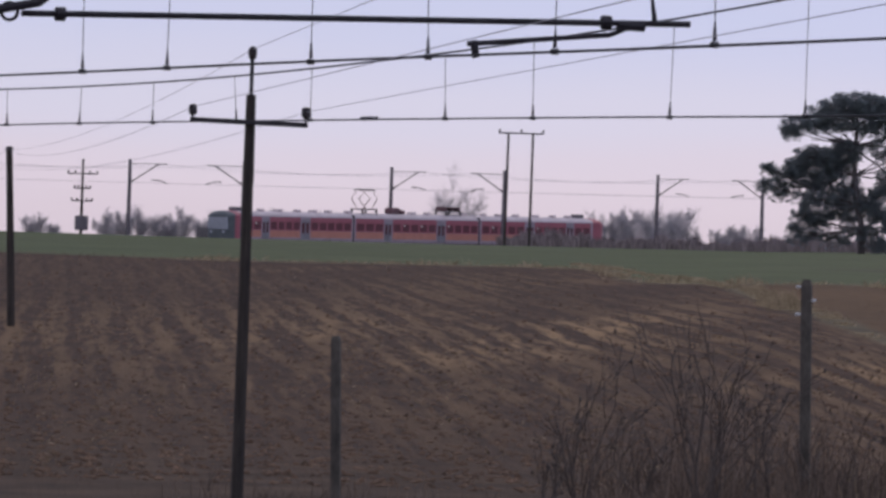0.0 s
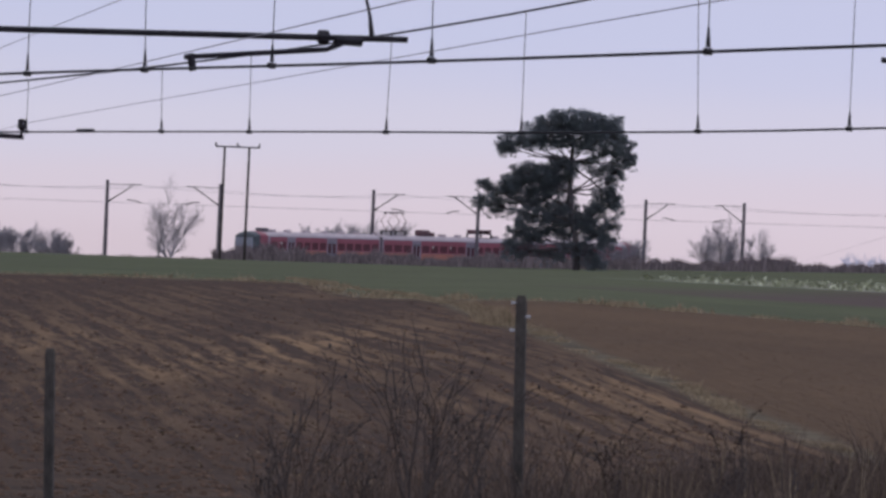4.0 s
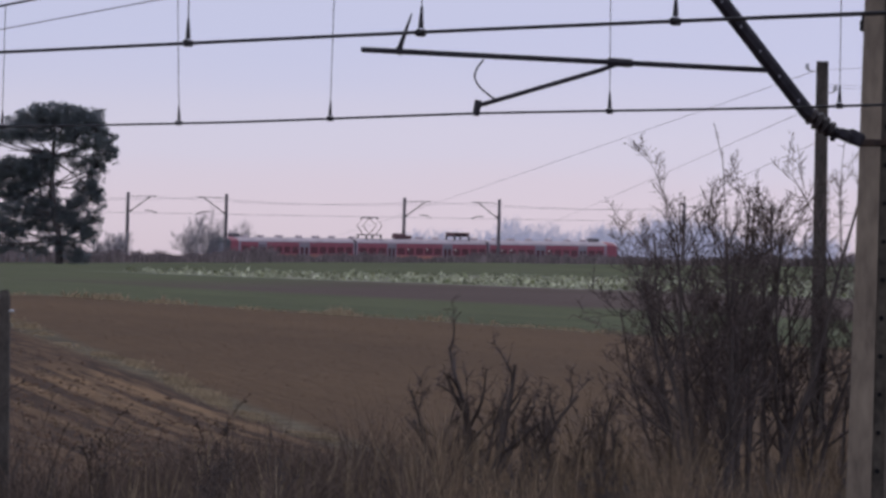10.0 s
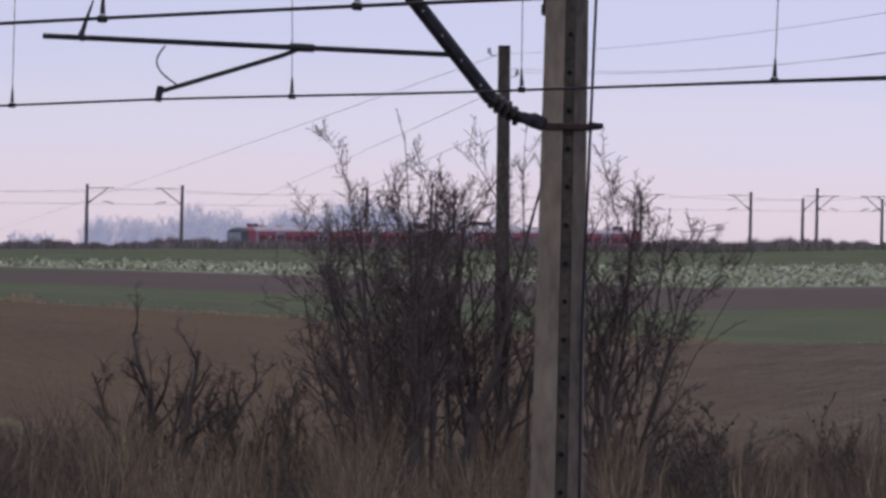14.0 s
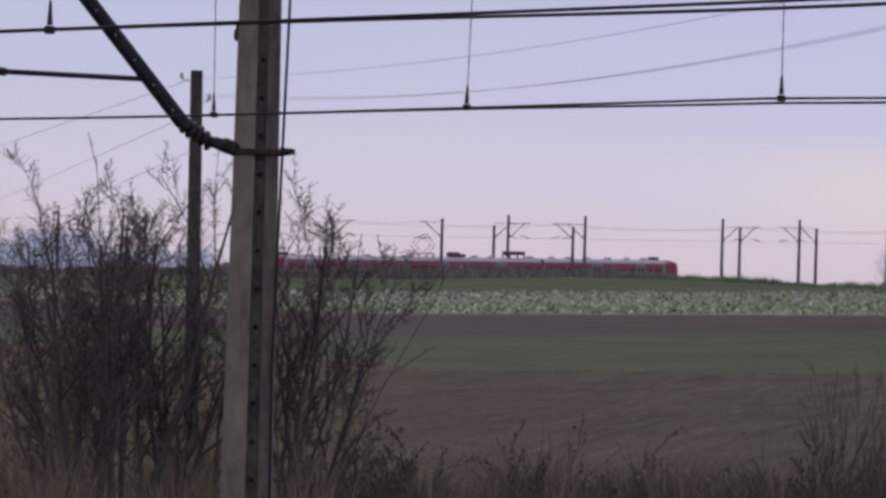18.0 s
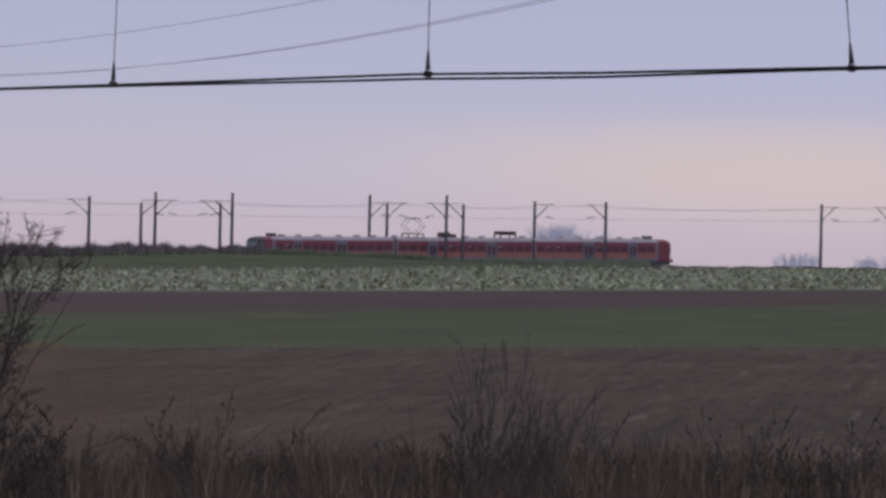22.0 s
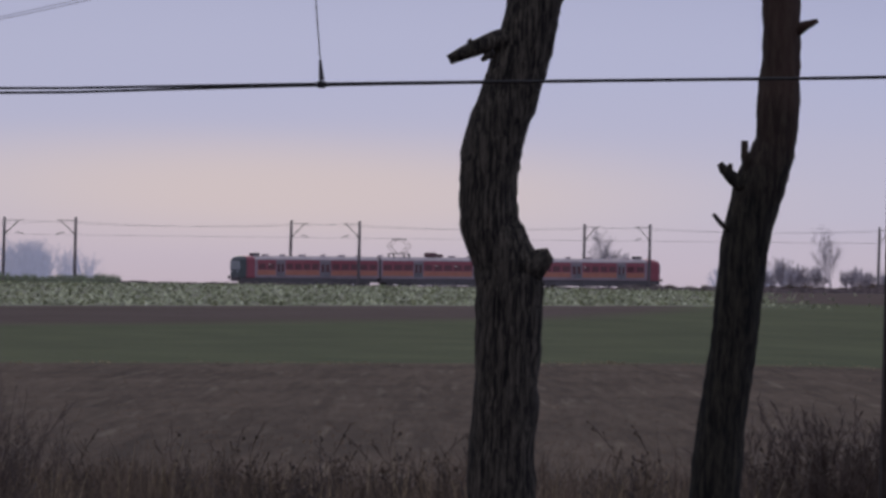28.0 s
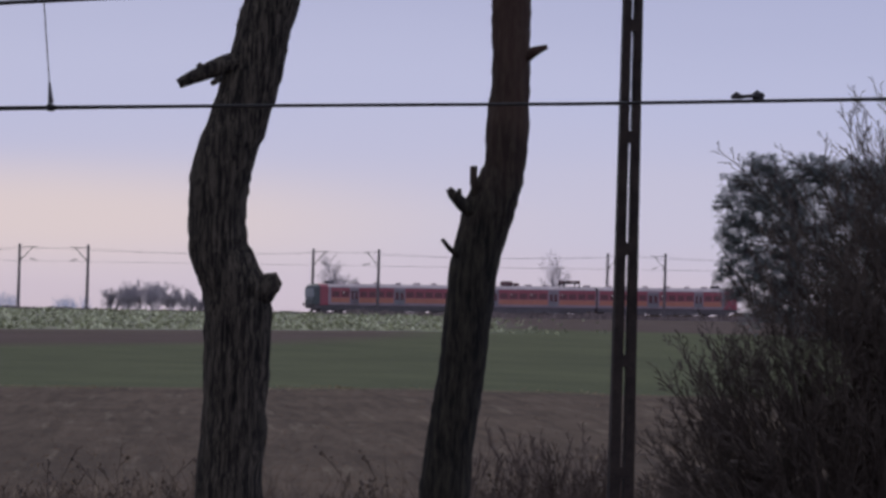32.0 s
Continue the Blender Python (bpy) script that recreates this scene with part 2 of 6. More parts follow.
def leafy(m, share):
    """Lets part of the light through thin leaves."""
    nt = m.node_tree
    b = nt.nodes["Principled BSDF"]
    tr_ = nt.nodes.new("ShaderNodeBsdfTranslucent")
    nt.links.new(b.inputs["Base Color"].links[0].from_socket, tr_.inputs["Color"])
    mx = nt.nodes.new("ShaderNodeMixShader")
    mx.inputs[0].default_value = share
    nt.links.new(b.outputs[0], mx.inputs[1])
    nt.links.new(tr_.outputs[0], mx.inputs[2])
    out = [q for q in nt.nodes if q.type == "OUTPUT_MATERIAL"][0]
    nt.links.new(mx.outputs[0], out.inputs[0])


leafy(needle, 0.65)
leafy(dry_grass, 0.35)
leafy(pale_grass, 0.35)
leafy(green_blade, 0.35)
leafy(pale_green, 0.4)
leafy(brown_weed, 0.3)


def glowing(name, col, power):
    m = bpy.data.materials.new(name)
    m.use_nodes = True
    b = m.node_tree.nodes["Principled BSDF"]
    b.inputs["Base Color"].default_value = (*col, 1)
    b.inputs["Emission Color"].default_value, b.inputs["Emission Strength"].default_value = (*col, 1), power
    return m


pane_glow = glowing("glowing_pane_spot", (1.0, 0.88, 0.78), 0.05)


# ---- building helpers ----
class Shape:
    """Vertices and faces that are gathered up, then made into one mesh."""

    def __init__(self):
        self.v, self.f = [], []

    def add(self, vs, fs):
        o = len(self.v)
        self.v.extend(vs)
        self.f.extend([tuple(i + o for i in f) for f in fs])
        return self

    def box(self, x0, y0, z0, x1, y1, z1, bev=0.0):
        if bev <= 0:
            vs = [(x, y, z) for z in (z0, z1) for y in (y0, y1) for x in (x0, x1)]
            return self.add(vs, [(0, 2, 3, 1), (4, 5, 7, 6), (0, 1, 5, 4), (2, 6, 7, 3), (0, 4, 6, 2), (1, 3, 7, 5)])
        pts = []
        for z, k in ((z0, bev), (z0 + bev, 0), (z1 - bev, 0), (z1, bev)):
            a, b, c, d = x0 + k, y0 + k, x1 - k, y1 - k
            e = bev
            pts.append([(a + e, b, z), (c - e, b, z), (c, b + e, z), (c, d - e, z), (c - e, d, z), (a + e, d, z), (a, d - e, z), (a, b + e, z)])
        return self.rings(pts)

    def rings(self, rings, cap=True, closed=False):
        n, k = len(rings[0]), len(rings)
        vs = [tuple(p) for r in rings for p in r]
        fs = [(i * n + j, i * n + (j + 1) % n, ((i + 1) % k) * n + (j + 1) % n, ((i + 1) % k) * n + j) for i in range(k if closed else k - 1) for j in range(n)]
        if cap and not closed:
            fs += [tuple(range(n))[::-1], tuple((k - 1) * n + j for j in range(n))]
        return self.add(vs, fs)

    def tube(self, pts, r, n=6, cap=True, wob=None):
        pts = [Vector(p) for p in pts]
        rs = r if isinstance(r, (list, tuple)) else [r] * len(pts)
        rings, side = [], None
        for i, p in enumerate(pts):
            d = (pts[min(i + 1, len(pts) - 1)] - pts[max(i - 1, 0)]).normalized()
            if side is None:
                side = d.orthogonal().normalized()
            side = (side - d * side.dot(d)).normalized()
            up = d.cross(side)
            ring = []
            for j in range(n):
                a = 2 * math.pi * j / n
                k = rs[i] * (wob(i, j) if wob else 1)
                ring.append(p + side * (math.cos(a) * k) + up * (math.sin(a) * k))
            rings.append(ring)
        return self.rings(rings, cap)

    def twig(self, pts, rs):
        """A three-sided open tube, quickly made."""
        d = pts[-1] - pts[0]
        s = d.orthogonal().normalized()
        u = d.cross(s).normalized()
        a, b, c = s, s * -0.5 + u * 0.866, s * -0.5 - u * 0.866
        o = len(self.v)
        for p, r in zip(pts, rs):
            self.v += [p + a * r, p + b * r, p + c * r]
        for k in range(o, o + 3 * (len(pts) - 1), 3):
            self.f += [(k, k + 1, k + 4, k + 3), (k + 1, k + 2, k + 5, k + 4), (k + 2, k, k + 3, k + 5)]

    def turned(self, m):
        self.v = [tuple(m @ Vector(p)) for p in self.v]
        return self

    def mesh(self, name, mat, smooth=False):
        me = bpy.data.meshes.new(name)
        me.from_pydata([tuple(p) for p in self.v], [], self.f)
        me.materials.append(mat)
        if smooth:
            me.polygons.foreach_set("use_smooth", [True] * len(me.polygons))
        me.update()
        return me


def part(name, shape, mat, parent=None, label="", smooth=False, m=None):
    ob = new(name, shape.mesh(name, mat, smooth))
    ob.parent = parent
    if m is not None:
        ob.matrix_basis = m
    return tagged(ob, label) if label else ob


def thing(name, label, category, m=None, group=""):
    ob = tagged(new(name), label, category, group)
    ob.empty_display_size = 0.3
    if m is not None:
        ob.matrix_basis = m
    return ob


def spot(bearing, dist, rise=None):
    """The place at a bearing and ground distance; its height by a rise in angle units, or on the ground."""
    a = (bearing - MID) / U
    x, y = dist * math.sin(a), dist * math.cos(a)
    return Vector((x, y, ground(x, y) if rise is None else EYE + rise * dist / U))


# ---- the railway on the ridge: a curve that bends away ----
def far_line():
    b = np.arange(-900.0, 7400.0, 4.0)
    lean = np.radians(54 + (25.5 - 54) * (b - 720) / 5000)
    grow = np.concatenate([[0], np.cumsum(np.tan((lean[1:] + lean[:-1]) / 2) * 4.0)]) / U
    d = 785 * np.exp(grow - np.interp(720.0, b, grow))
    a = (b - MID) / U
    p = np.stack([d * np.sin(a), d * np.cos(a), EYE + (-8 + 0.0182 * (b - 720)) * d / U], 1)
    s = np.concatenate([[0], np.cumsum(np.hypot(np.diff(p[:, 0]), np.diff(p[:, 1])))])
    t = np.gradient(p[:, :2], axis=0)
    t /= np.hypot(t[:, 0], t[:, 1])[:, None]
    return b, d, s, p, t


LINE_B, LINE_D, LINE_S, LINE_P, LINE_T = far_line()


def on_line(s, off=0.0):
    """The point of the railway at the length s, off metres to the camera's side, and the heading."""
    x, y, z = (float(np.interp(s, LINE_S, LINE_P[:, i])) for i in range(3))
    tx, ty = (float(np.interp(s, LINE_S, LINE_T[:, i])) for i in range(2))
    return Vector((x + ty * off, y - tx * off, z)), math.atan2(ty, tx)


def line_length(bearing, off=0.0):
    """The length along the railway at which a line off metres aside is seen at this bearing."""
    q = LINE_P[:, :2] + np.stack([LINE_T[:, 1], -LINE_T[:, 0]], 1) * off
    return float(np.interp(bearing, MID + U * np.arctan2(q[:, 0], q[:, 1]), LINE_S))


# ---- ground ----
# heights over the lens at distances, for four bearings; between them the land runs smoothly
G_DIST = (0, 45, 62, 80, 100, 130, 160, 190, 250, 330, 420, 600, 780)
G_LAND = {
    400: (-4.35, -4.35, -4.2, -3.3, -2.95, -2.75, -2.42, -2.08, -1.36, -0.62, -0.2, 0.3, 0.6),
    1500: (-4.35, -4.35, -4.1, -3.3, -2.95, -2.55, -1.75, -1.3, -0.72, -0.38, -0.1, 0.5, 1.5),
    3200: (-4.35, -4.35, -4.0, -3.2, -2.95, -2.7, -2.48, -2.3, -1.95, -1.5, -0.9, 0.35, 2.3),
    5300: (-4.35, -4.35, -3.9, -3.0, -2.6, -2.3, -2.02, -1.76, -1.15, -0.2, 1.0, 2.2, 3.8),
}
CREST = ((-600, -18), (20, -8), (500, 4), (900, 10), (1370, 15), (1600, 22), (1950, 33), (2446, 47), (3240, 57), (3346, 61), (3520, 69), (3720, 70), (3900, 65), (4110, 60), (4400, 62), (4670, 65), (5070, 69), (5486, 72), (6700, 90))


def land_grid():
    bs, ds = np.arange(-700.0, 6901.0, 20.0), np.concatenate([np.linspace(0, 60, 13), 60 * (4600 / 60) ** np.linspace(0, 1, 181)[1:]])
    keys = sorted(G_LAND)
    g = np.zeros((len(bs), len(ds)))
    for i, b in enumerate(bs):
        dt = float(np.interp(b, LINE_B, LINE_D))
        zt = (-8 + 0.0182 * (b - 720)) * dt / U
        near = [float(np.interp(b, keys, [G_LAND[k][j] for k in keys])) for j in range(len(G_DIST))]
        top = dt * 0.90
        xs = [q for q in G_DIST if q < top - 30]
        zs = near[: len(xs)]
        rise = float(np.interp(b, [c[0] for c in CREST], [c[1] for c in CREST])) * top / U
        xs += [top, dt - 26, dt - 16, dt + 20, dt + 60, 2200, 4600]
        zs += [rise, max(zt - 0.3, rise - 1.2), zt - 0.75, zt - 0.35, zt - 0.1, zt - 1, zt - 4]
        g[i] = np.interp(ds, xs, zs)
    for _ in range(3):
        g[1:-1] = (g[:-2] + 2 * g[1:-1] + g[2:]) / 4
    g[:, 1:-1] = (g[:, :-2] + 2 * g[:, 1:-1] + g[:, 2:]) / 4
    return bs, ds, g


LAND_B, LAND_D, LAND_Z = land_grid()


def ground(x, y):
    b, d = MID + U * math.atan2(x, y), math.hypot(x, y)
    i = min(max((b - LAND_B[0]) / 20.0, 0), len(LAND_B) - 1.001)
    j = int(min(max(np.searchsorted(LAND_D, d) - 1, 0), len(LAND_D) - 2))
    v = min(max((d - LAND_D[j]) / (LAND_D[j + 1] - LAND_D[j]), 0), 1)
    k, u = int(i), i - int(i)
    z = (LAND_Z[k, j] * (1 - u) + LAND_Z[k + 1, j] * u) * (1 - v) + (LAND_Z[k, j + 1] * (1 - u) + LAND_Z[k + 1, j + 1] * u) * v
    return float(z) + EYE


def ground_material():
    m = bpy.data.materials.new("fields")
    m.use_nodes = True
    nt, n, l = m.node_tree, m.node_tree.nodes, m.node_tree.links
    b = n["Principled BSDF"]
    b.inputs["Roughness"].default_value = 0.95
    b.inputs["Specular IOR Level"].default_value = 0.1
    co = n.new("ShaderNodeNewGeometry")

    def noise_of(scale, stretch=(1, 1, 1), turn=0.0, detail=5.0):
        mp = n.new("ShaderNodeMapping")
        mp.inputs["Rotation"].default_value = (0, 0, turn)
        mp.inputs["Scale"].default_value = stretch
        t = n.new("ShaderNodeTexNoise")
        t.inputs["Scale"].default_value, t.inputs["Detail"].default_value = scale, detail
        l.new(co.outputs["Position"], mp.inputs[0])
        l.new(mp.outputs[0], t.inputs["Vector"])
        return t.outputs[0]

    def ramp(val, a, ca, c, cc):
        r = n.new("ShaderNodeValToRGB")
        r.color_ramp.elements[0].position, r.color_ramp.elements[1].position = a, c
        r.color_ramp.elements[0].color, r.color_ramp.elements[1].color = (*ca, 1), (*cc, 1)
        l.new(val, r.inputs[0])
        return r.outputs[0]

    def math_(op, a, c=None, d=None):
        t = n.new("ShaderNodeMath")
        t.operation = op
        for i, v in enumerate((a, c, d)):
            if v is None:
                continue
            if isinstance(v, (int, float)):
                t.inputs[i].default_value = v
            else:
                l.new(v, t.inputs[i])
        return t.outputs[0]

    def mixc(f, a, c):
        t = n.new("ShaderNodeMixRGB")
        l.new(f, t.inputs[0])
        for i, v in ((1, a), (2, c)):
            if isinstance(v, tuple):
                t.inputs[i].default_value = (*v, 1)
            else:
                l.new(v, t.inputs[i])
        return t.outputs[0]

    def edge(val, at, soft):
        t = n.new("ShaderNodeMapRange")
        t.interpolation_type = "SMOOTHSTEP"
        t.inputs[1].default_value, t.inputs[2].default_value = at - soft, at + soft
        l.new(val, t.inputs[0])
        return t.outputs[0]

    sep = n.new("ShaderNodeSeparateXYZ")
    l.new(co.outputs["Position"], sep.inputs[0])
    px, py = sep.outputs[0], sep.outputs[1]
    wob = math_("MULTIPLY_ADD", noise_of(0.06), 16.0, -8.0)
    fine = math_("MULTIPLY_ADD", noise_of(0.5), 3.0, -1.5)
    far = math_("ADD", math_("ADD", py, wob), fine)
    across = math_("ADD", px, math_("MULTIPLY", py, 0.21))      # metres across the furrows
    across = math_("ADD", across, math_("MULTIPLY", wob, 0.03))
    # bare soil with furrows, straw lying along them in the sloping field
    along = math_("SUBTRACT", py, math_("MULTIPLY", px, 0.21))
    grid = n.new("ShaderNodeCombineXYZ")
    l.new(math_("MULTIPLY", across, 4.2), grid.inputs[0])
    l.new(math_("MULTIPLY", along, 0.24), grid.inputs[1])
    clods = n.new("ShaderNodeTexNoise")
    clods.inputs["Scale"].default_value, clods.inputs["Detail"].default_value, clods.inputs["Roughness"].default_value = 1.0, 8.0, 0.62
    l.new(grid.outputs[0], clods.inputs["Vector"])
    clod = clods.outputs[0]
    soil = ramp(clod, 0.33, (0.048, 0.0265, 0.018), 0.68, (0.094, 0.052, 0.034))
    lay = n.new("ShaderNodeCombineXYZ")
    ridge = math_("ADD", math_("ADD", px, math_("MULTIPLY", py, 0.216)), math_("MULTIPLY", wob, 0.03))
    l.new(math_("MULTIPLY", ridge, 2.7), lay.inputs[0])
    l.new(math_("MULTIPLY", along, 0.036), lay.inputs[1])
    fur = n.new("ShaderNodeTexNoise")
    fur.inputs["Scale"].default_value, fur.inputs["Detail"].default_value = 1.0, 5.0
    l.new(lay.outputs[0], fur.inputs["Vector"])
    furrow = math_("ADD", math_("MULTIPLY", fur.outputs[0], 0.86), math_("MULTIPLY_ADD", math_("SINE", math_("MULTIPLY", ridge, 5.6)), 0.05, 0.07))
    patch = noise_of(0.03, (1, 1, 1))
    slope_patch = noise_of(0.11, (1, 0.16, 1), 0.0, 3.0)
    straw = math_("MULTIPLY", edge(math_("MULTIPLY_ADD", clod, 0.55, furrow), 0.785, 0.11), math_("MULTIPLY_ADD", edge(slope_patch, 0.5, 0.13), 0.85, 0.15))
    straw = math_("MULTIPLY", straw, math_("MULTIPLY_ADD", edge(across, 6.0, 6.0), 0.75, 0.45))
    straw = math_("MULTIPLY", straw, math_("MULTIPLY_ADD", edge(math_("ADD", py, math_("MULTIPLY", wob, 2.0)), 196.0, 26.0), -0.7, 1.05))
    straw = math_("MULTIPLY", straw, math_("MULTIPLY_ADD", edge(math_("ADD", py, wob), 136.0, 20.0), 0.72, 0.28))
    field_a = mixc(math_("MULTIPLY", straw, 0.72), soil, (0.40, 0.245, 0.125))
    soil_b = ramp(math_("MULTIPLY_ADD", clod, 0.5, math_("MULTIPLY", patch, 0.5)), 0.3, (0.092, 0.053, 0.029), 0.7, (0.178, 0.105, 0.054))

    def harrowed(scale, stretch, detail=5.0):
        """Mottling drawn out along the harrowed rows of the flat field."""
        v = n.new("ShaderNodeCombineXYZ")
        l.new(math_("MULTIPLY", math_("SUBTRACT", px, math_("MULTIPLY", py, 0.13)), scale), v.inputs[0])
        l.new(math_("MULTIPLY", py, scale * stretch), v.inputs[1])
        t = n.new("ShaderNodeTexNoise")
        t.inputs["Scale"].default_value, t.inputs["Detail"].default_value = 1.0, detail
        l.new(v.outputs[0], t.inputs["Vector"])
        return t.outputs[0]

    soil_c = ramp(math_("ADD", math_("MULTIPLY_ADD", harrowed(0.5, 0.06), 0.3, math_("MULTIPLY", noise_of(0.22, (0.5, 0.5, 1), 0.0, 3.0), 0.3)), math_("MULTIPLY", harrowed(3.0, 0.05, 8.0), 0.4)), 0.36, (0.068, 0.047, 0.035), 0.66, (0.178, 0.124, 0.088))
    field_b = mixc(edge(px, 2.0, 10.0), soil_b, soil_c)
    specks = edge(harrowed(2.2, 0.03, 6.0), 0.64, 0.06)
    field_b = mixc(math_("MULTIPLY", specks, math_("MULTIPLY_ADD", edge(px, 2.0, 10.0), 0.3, 0.08)), field_b, (0.30, 0.235, 0.17))
    hollows = edge(harrowed(1.5, 0.03, 6.0), 0.60, 0.08)
    field_b = mixc(math_("MULTIPLY", hollows, math_("MULTIPLY_ADD", edge(px, 2.0, 10.0), 0.4, 0.1)), field_b, (0.045, 0.03, 0.022))
    green = ramp(math_("MULTIPLY_ADD", noise_of(0.25, (1, 0.25, 1)), 0.6, math_("MULTIPLY", patch, 0.4)), 0.3, (0.084, 0.101, 0.050), 0.7, (0.135, 0.147, 0.071))
    plum = ramp(math_("ADD", math_("MULTIPLY", noise_of(0.3, (1, 0.3, 1)), 0.45), math_("MULTIPLY", noise_of(0.045, (1, 0.35, 1), 0.0, 3.0), 0.55)), 0.34, (0.098, 0.066, 0.058), 0.7, (0.138, 0.097, 0.084))
    crop = ramp(noise_of(0.8, (1, 0.12, 1)), 0.35, (0.19, 0.19, 0.12), 0.68, (0.42, 0.41, 0.30))
    verge = ramp(noise_of(0.9), 0.35, (0.088, 0.072, 0.045), 0.65, (0.215, 0.17, 0.108))
    weeds = ramp(noise_of(0.6), 0.35, (0.050, 0.031, 0.022), 0.65, (0.115, 0.074, 0.049))
    bow = math_("ADD", math_("MULTIPLY", edge(py, 215.0, 60.0), 3.4), 17.3)
    past_verge = math_("SUBTRACT", across, bow)
    col = mixc(edge(past_verge, 0.0, 0.35), field_a, field_b)
    near_verge = edge(math_("ABSOLUTE", math_("ADD", past_verge, math_("MULTIPLY", fine, 0.2))), 0.34, 0.3)
    col = mixc(near_verge, verge, col)
    flat = math_("ADD", py, fine)
    start = math_("ADD", math_("MULTIPLY", edge(px, -40.0, 7.0), -59.0), 312.0)
    strip = edge(math_("SUBTRACT", flat, start), 0.0, 1.5)
    rough_edge = edge(math_("ABSOLUTE", math_("SUBTRACT", flat, start)), 1.9, 1.2)
    right = edge(px, -62.0, 6.0)
    col = mixc(strip, col, green)
    rim = math_("MULTIPLY", math_("MULTIPLY", math_("SUBTRACT", 1.0, rough_edge), right), math_("MULTIPLY_ADD", edge(px, 5.0, 18.0), -0.6, 1.0))
    col = mixc(rim, col, verge)
    east = edge(math_("ADD", px, wob), -36.0, 8.0)
    plum_edge = math_("ADD", math_("MULTIPLY", edge(px, 80.0, 26.0), 190.0), math_("MULTIPLY_ADD", math_("ADD", px, math_("MULTIPLY", wob, 3.0)), 0.5, 362.0))
    col = mixc(math_("MULTIPLY", edge(math_("SUBTRACT", flat, plum_edge), 0.0, 16.0), east), col, plum)
    east2 = edge(math_("ADD", px, fine), -52.0, 5.0)
    ending = edge(math_("SUBTRACT", math_("MULTIPLY", py, 0.168), math_("ADD", px, wob)), 0.0, 6.0)
    col = mixc(math_("MULTIPLY", edge(math_("ADD", flat, math_("MULTIPLY", wob, 0.8)), 504.0, 14.0), math_("MULTIPLY", east2, ending)), col, crop)
    bank = math_("MULTIPLY", edge(math_("SUBTRACT", flat, math_("MULTIPLY", px, 0.9)), 590.0, 18.0), math_("SUBTRACT", 1.0, ending))
    col = mixc(edge(math_("SUBTRACT", flat, math_("MULTIPLY", px, 1.6)), 690.0, 10.0), col, green)
    col = mixc(bank, col, plum)
    col = mixc(edge(math_("ADD", py, math_("MULTIPLY", wob, 1.5)), 104.0, 16.0), weeds, col)
    l.new(col, b.inputs["Base Color"])
    bp = n.new("ShaderNodeBump")
    bp.inputs["Strength"].default_value, bp.inputs["Distance"].default_value = 0.9, 0.12
    l.new(math_("ADD", clod, math_("MULTIPLY", furrow, 0.35)), bp.inputs["Height"])
    l.new(bp.outputs[0], b.inputs["Normal"])
    return m


def build_ground():
    side = np.concatenate([np.arange(-700.0, 6901.0, 20.0)])
    a = (side - MID) / U
    rest = np.linspace(a[-1], a[0] + 2 * math.pi, 60)[1:-1]
    ang = np.concatenate([a, rest])
    hs = [LAND_Z[i] for i in range(len(side))]
    for r in rest:
        k = (r - a[-1]) / (a[0] + 2 * math.pi - a[-1])
        hs.append(LAND_Z[-1] * (1 - k) + LAND_Z[0] * k)
    z = np.array(hs)
    nd, na = len(LAND_D), len(ang)
    x, y = np.sin(ang)[:, None] * LAND_D[None], np.cos(ang)[:, None] * LAND_D[None]
    v = np.stack([x, y, z + EYE], 2)[:, 1:].reshape(-1, 3)
    nd -= 1
    i, j = np.meshgrid(np.arange(na), np.arange(nd - 1), indexing="ij")
    i2 = (i + 1) % na
    f = np.stack([i * nd + j, i * nd + j + 1, i2 * nd + j + 1, i2 * nd + j], 2).reshape(-1, 4)
    vs = [tuple(p) for p in v.tolist()] + [(0, 0, EYE - 4.35)]
    fs = [tuple(q) for q in f.tolist()] + [(len(v), k * nd, ((k + 1) % na) * nd) for k in range(na)]
    me = bpy.data.meshes.new("ground")
    me.from_pydata(vs, [], fs)
    me.materials.append(ground_material())
    me.polygons.foreach_set("use_smooth", [True] * len(me.polygons))
    tagged(new("ground", me), "ploughed fields, green strips and weedy near ground", "ground", kind="structure")


build_ground()


# ---- the far track ----
def build_track():
    s0, s1 = 10.0, LINE_S[-1] - 10
    for off, nm in ((2.1, "near"), (-2.1, "far")):
        bed = Shape()
        rings = []
        for s in np.arange(s0, s1, 6.0):
            (p, h) = on_line(s, off)
            n = Vector((math.sin(h), -math.cos(h), 0))
            rings.append([p + n * w + Vector((0, 0, z)) for w, z in ((-2.3, -0.9), (-1.5, -0.2), (1.5, -0.2), (2.3, -0.9))])
        bed.rings(rings)
        track = tagged(part("track_bed", bed, ballast), "grey stone ballast bed of the far railway", "track bed", kind="structure")
        for r in (-0.75, 0.75):
            rail = Shape()
            rings = []
            for s in np.arange(s0, s1, 6.0):
                (p, h) = on_line(s, off + r)
                n = Vector((math.sin(h), -math.cos(h), 0))
                rings.append([p + n * w + Vector((0, 0, z)) for w, z in ((-0.05, -0.195), (-0.035, 0), (0.035, 0), (0.05, -0.195))])
            part("rail", rail.rings(rings), rail_mat, track)


build_track()

MAST_H = 8.3


